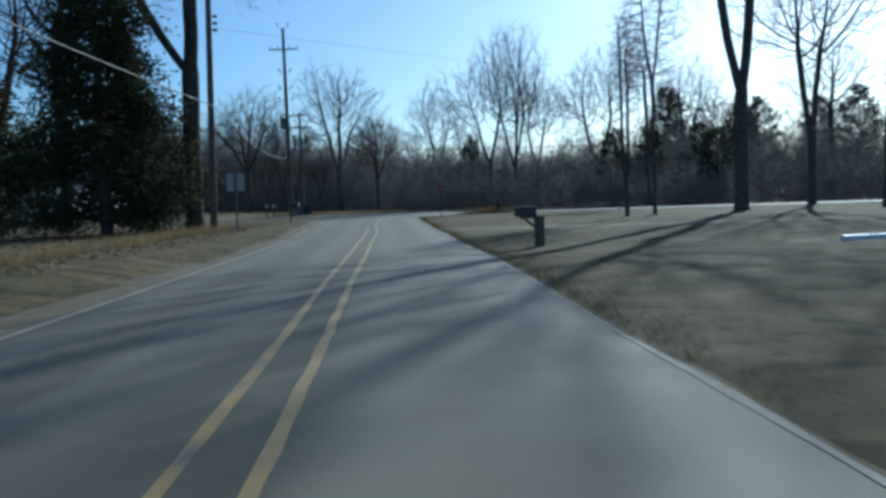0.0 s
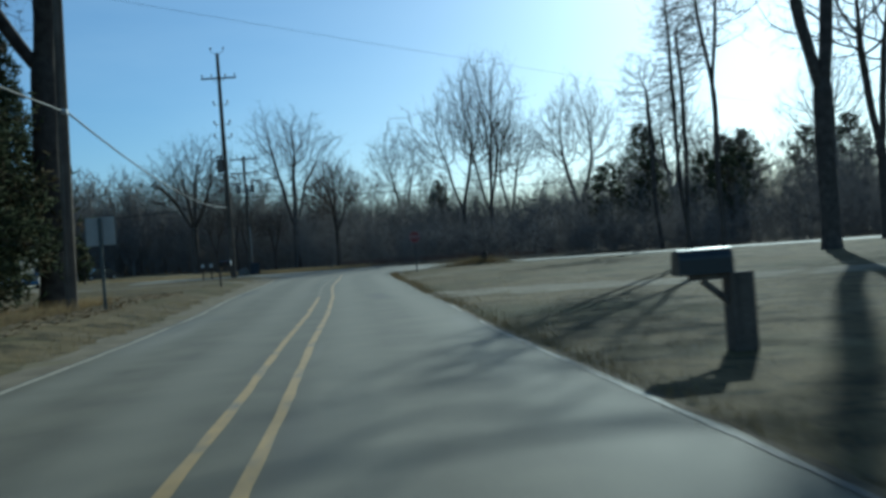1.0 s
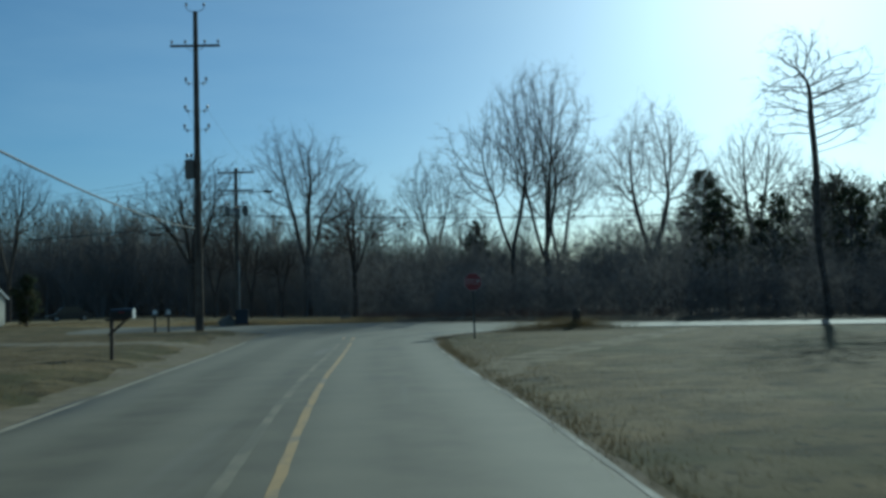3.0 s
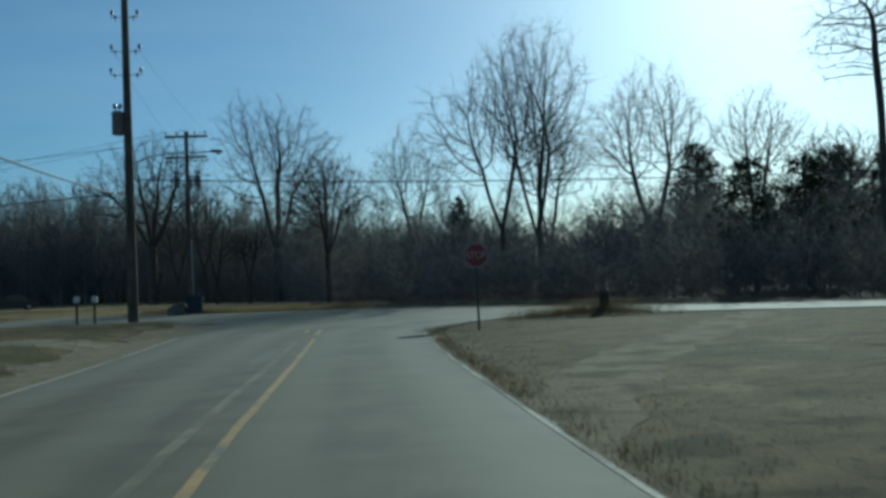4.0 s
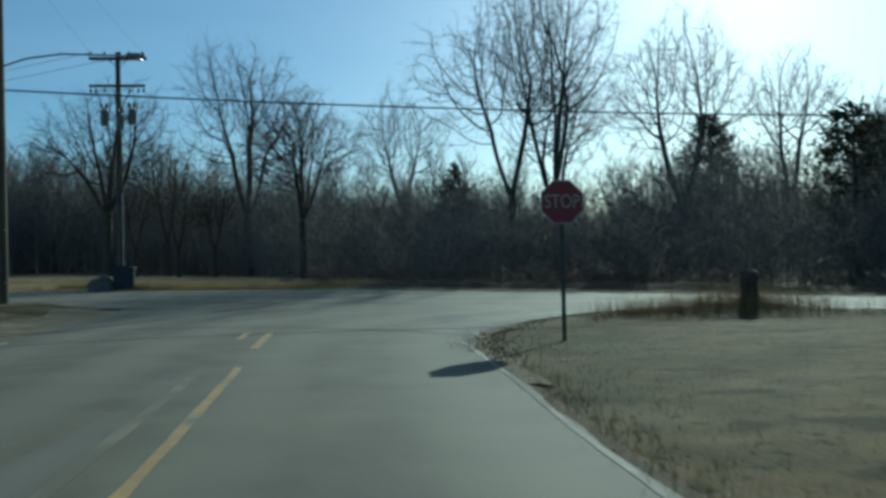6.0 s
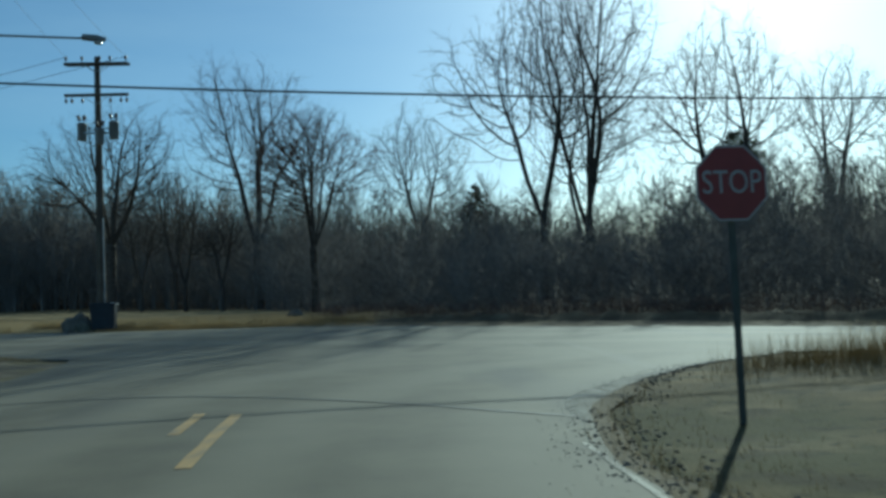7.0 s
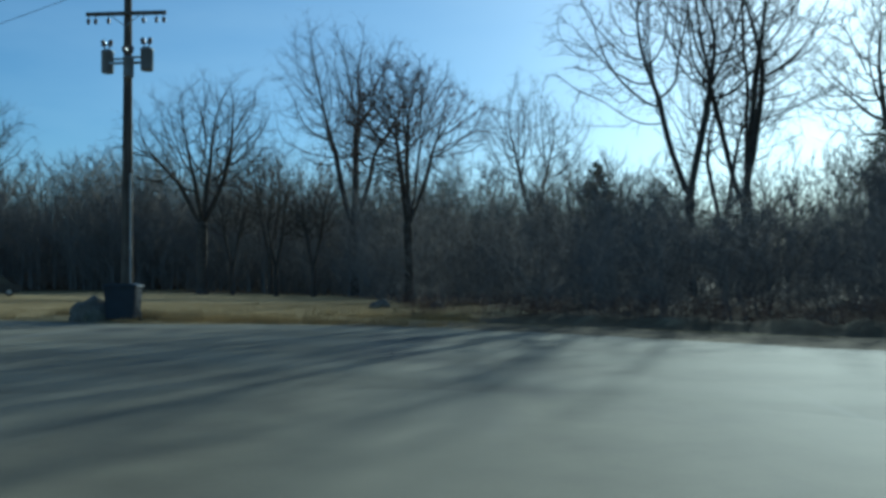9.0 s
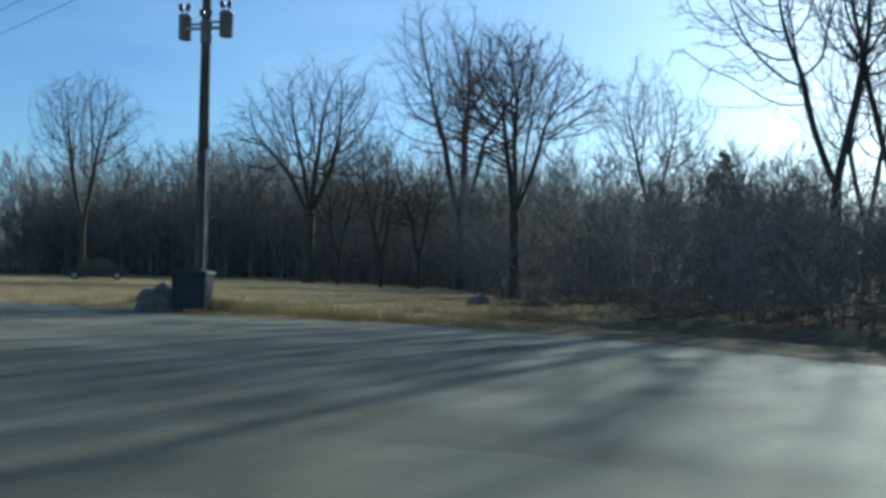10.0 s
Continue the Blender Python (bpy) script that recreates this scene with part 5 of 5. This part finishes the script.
def right_lawn(r):
    y = r.uniform(6, 74)
    return right_edge(y) + 0.4 + r.uniform(0, 1) ** 1.1 * 14, y


def corner_weeds(r):
    while True:
        x, y = r.normal(7.9, 1.8), r.normal(74.0, 0.6)
        if y < np.interp(x, (2, 4, 5.4, 7.3, 9.5, 14), (70, 73.2, 75.0, 76.1, 75.0, 71.5)) - 0.2:
            return x, y


def far_grass(r):
    x = r.uniform(-34, 0)
    return x, far_edge_y(x) + 0.4 + r.uniform(0, 1) ** 1.4 * 20


blades(401, 16000, left_verge, (0.03, 0.11), "grass_blades", "short dry grass on the verge", DRY_BLADES)
blades(402, 30000, right_lawn, (0.02, 0.065), "grass_blades", "short dry grass on the lawn", DRY_BLADES)
def edge_tufts(r):
    y = r.uniform(4, 73)
    return right_edge(y) + 0.06 + abs(r.normal(0, 0.16)) + 0.12 * noise.noise((y * 1.3, 0.0, 5.0)), y


blades(405, 7000, edge_tufts, (0.03, 0.11), "grass_blades", "ragged dry grass tufts along the asphalt edge", DRY_BLADES)
def wood_margin(r):
    y = r.uniform(14, 42)
    return along(LEFT_EDGE, y) - 3.4 - abs(r.normal(0, 1.0)) - 0.8 * noise.noise((y * 0.4, 0.0, 2.0)), y


blades(407, 5000, wood_margin, (0.1, 0.4), "tall_grass", "pale dead grass fringing the yard trees", STRAW, 0.7)
blades(403, 3600, corner_weeds, (0.15, 0.6), "weeds", "tall dry weeds round the stump at the corner", DRY_BLADES, 0.4)
def tussocks(r):
    k = r.integers(70)
    x = -16 + 15.5 * ((k * 0.618) % 1)
    return x + r.normal(0, 0.16), far_edge_y(x) + 0.8 + 4.5 * ((k * 0.377) % 1) + r.normal(0, 0.16)


blades(406, 9000, tussocks, (0.12, 0.42), "grass_tussocks", "pale straw tussocks beyond the cross road", STRAW, 0.9)
blades(404, 24000, far_grass, (0.06, 0.22), "tall_grass", "tan grass beyond the cross road", STRAW)


def litter(seed, count, zone, name, label):
    r = np.random.default_rng(seed)
    v, f = [], []
    for i in range(count):
        x, y = zone(r)
        z = rise(x, y) + r.uniform(0.015, 0.04)
        a, s = r.uniform(0, 6.28), r.uniform(0.04, 0.09)
        u = np.array([math.cos(a), math.sin(a), r.normal(0, 0.15)]) * s
        w = np.array([-math.sin(a), math.cos(a), r.normal(0, 0.15)]) * s * 0.6
        c = np.array([x, y, z])
        n = len(v)
        v += [c - u, c - w * 0.9 + np.array([0, 0, 0.012]), c + u, c + w]
        f.append((n, n + 1, n + 2, n + 3))
    return tagged(array_ob(name, np.array(v), np.array(f), LEAF_LITTER), label, "leaf litter", kind="stuff")


def under_trees(r):
    y = r.uniform(8, 48)
    return along(LEFT_EDGE, y) - 2.2 - r.uniform(0, 1) ** 1.3 * 12, y


litter(501, 7000, under_trees, "leaf_litter", "dry brown leaves lying under the trees")


def pebbles(seed, count, zone, size, name, label):
    """Loose stones, each a small uneven octahedron."""
    r = np.random.default_rng(seed)
    base = np.array([(1, 0, 0), (0, 1, 0), (-1, 0, 0), (0, -1, 0), (0, 0, 1), (0, 0, -1)], float)
    tri = np.array([(0, 1, 4), (1, 2, 4), (2, 3, 4), (3, 0, 4), (1, 0, 5), (2, 1, 5), (3, 2, 5), (0, 3, 5)])
    v, f = [], []
    for i in range(count):
        x, y = zone(r)
        k = r.uniform(*size)
        turn = r.uniform(0, 6.28)
        c, n = math.cos(turn), math.sin(turn)
        p = base * r.uniform(0.6, 1.2, (6, 3)) * np.array([k, k * 0.8, k * 0.55])
        p = np.stack([p[:, 0] * c - p[:, 1] * n, p[:, 0] * n + p[:, 1] * c, p[:, 2]], 1)
        v.append(p + np.array([x, y, rise(x, y) + 0.02]))
        f.append(tri + 6 * i)
    return tagged(array_ob(name, np.vstack(v), np.vstack(f), STONE, smooth=False), label, "gravel", kind="stuff")


def right_side(r):
    y = r.uniform(2, 70)
    return right_edge(y) + abs(r.normal(0, 0.28)), y


def left_side(r):
    y = r.uniform(4, 80)
    return along(LEFT_EDGE, y) - 0.15 - abs(r.normal(0, 0.6)), y


def corner(r):
    y = r.uniform(67, 77)
    return right_edge(y) + r.normal(-0.1, 0.35), y


pebbles(601, 1300, right_side, (0.004, 0.014), "loose_gravel", "loose grey stones along the asphalt edge")
pebbles(602, 2000, left_side, (0.004, 0.016), "loose_gravel", "loose grey stones on the gravel shoulder")
pebbles(603, 1500, corner, (0.006, 0.032), "loose_gravel", "pale loose stones spilled round the corner")
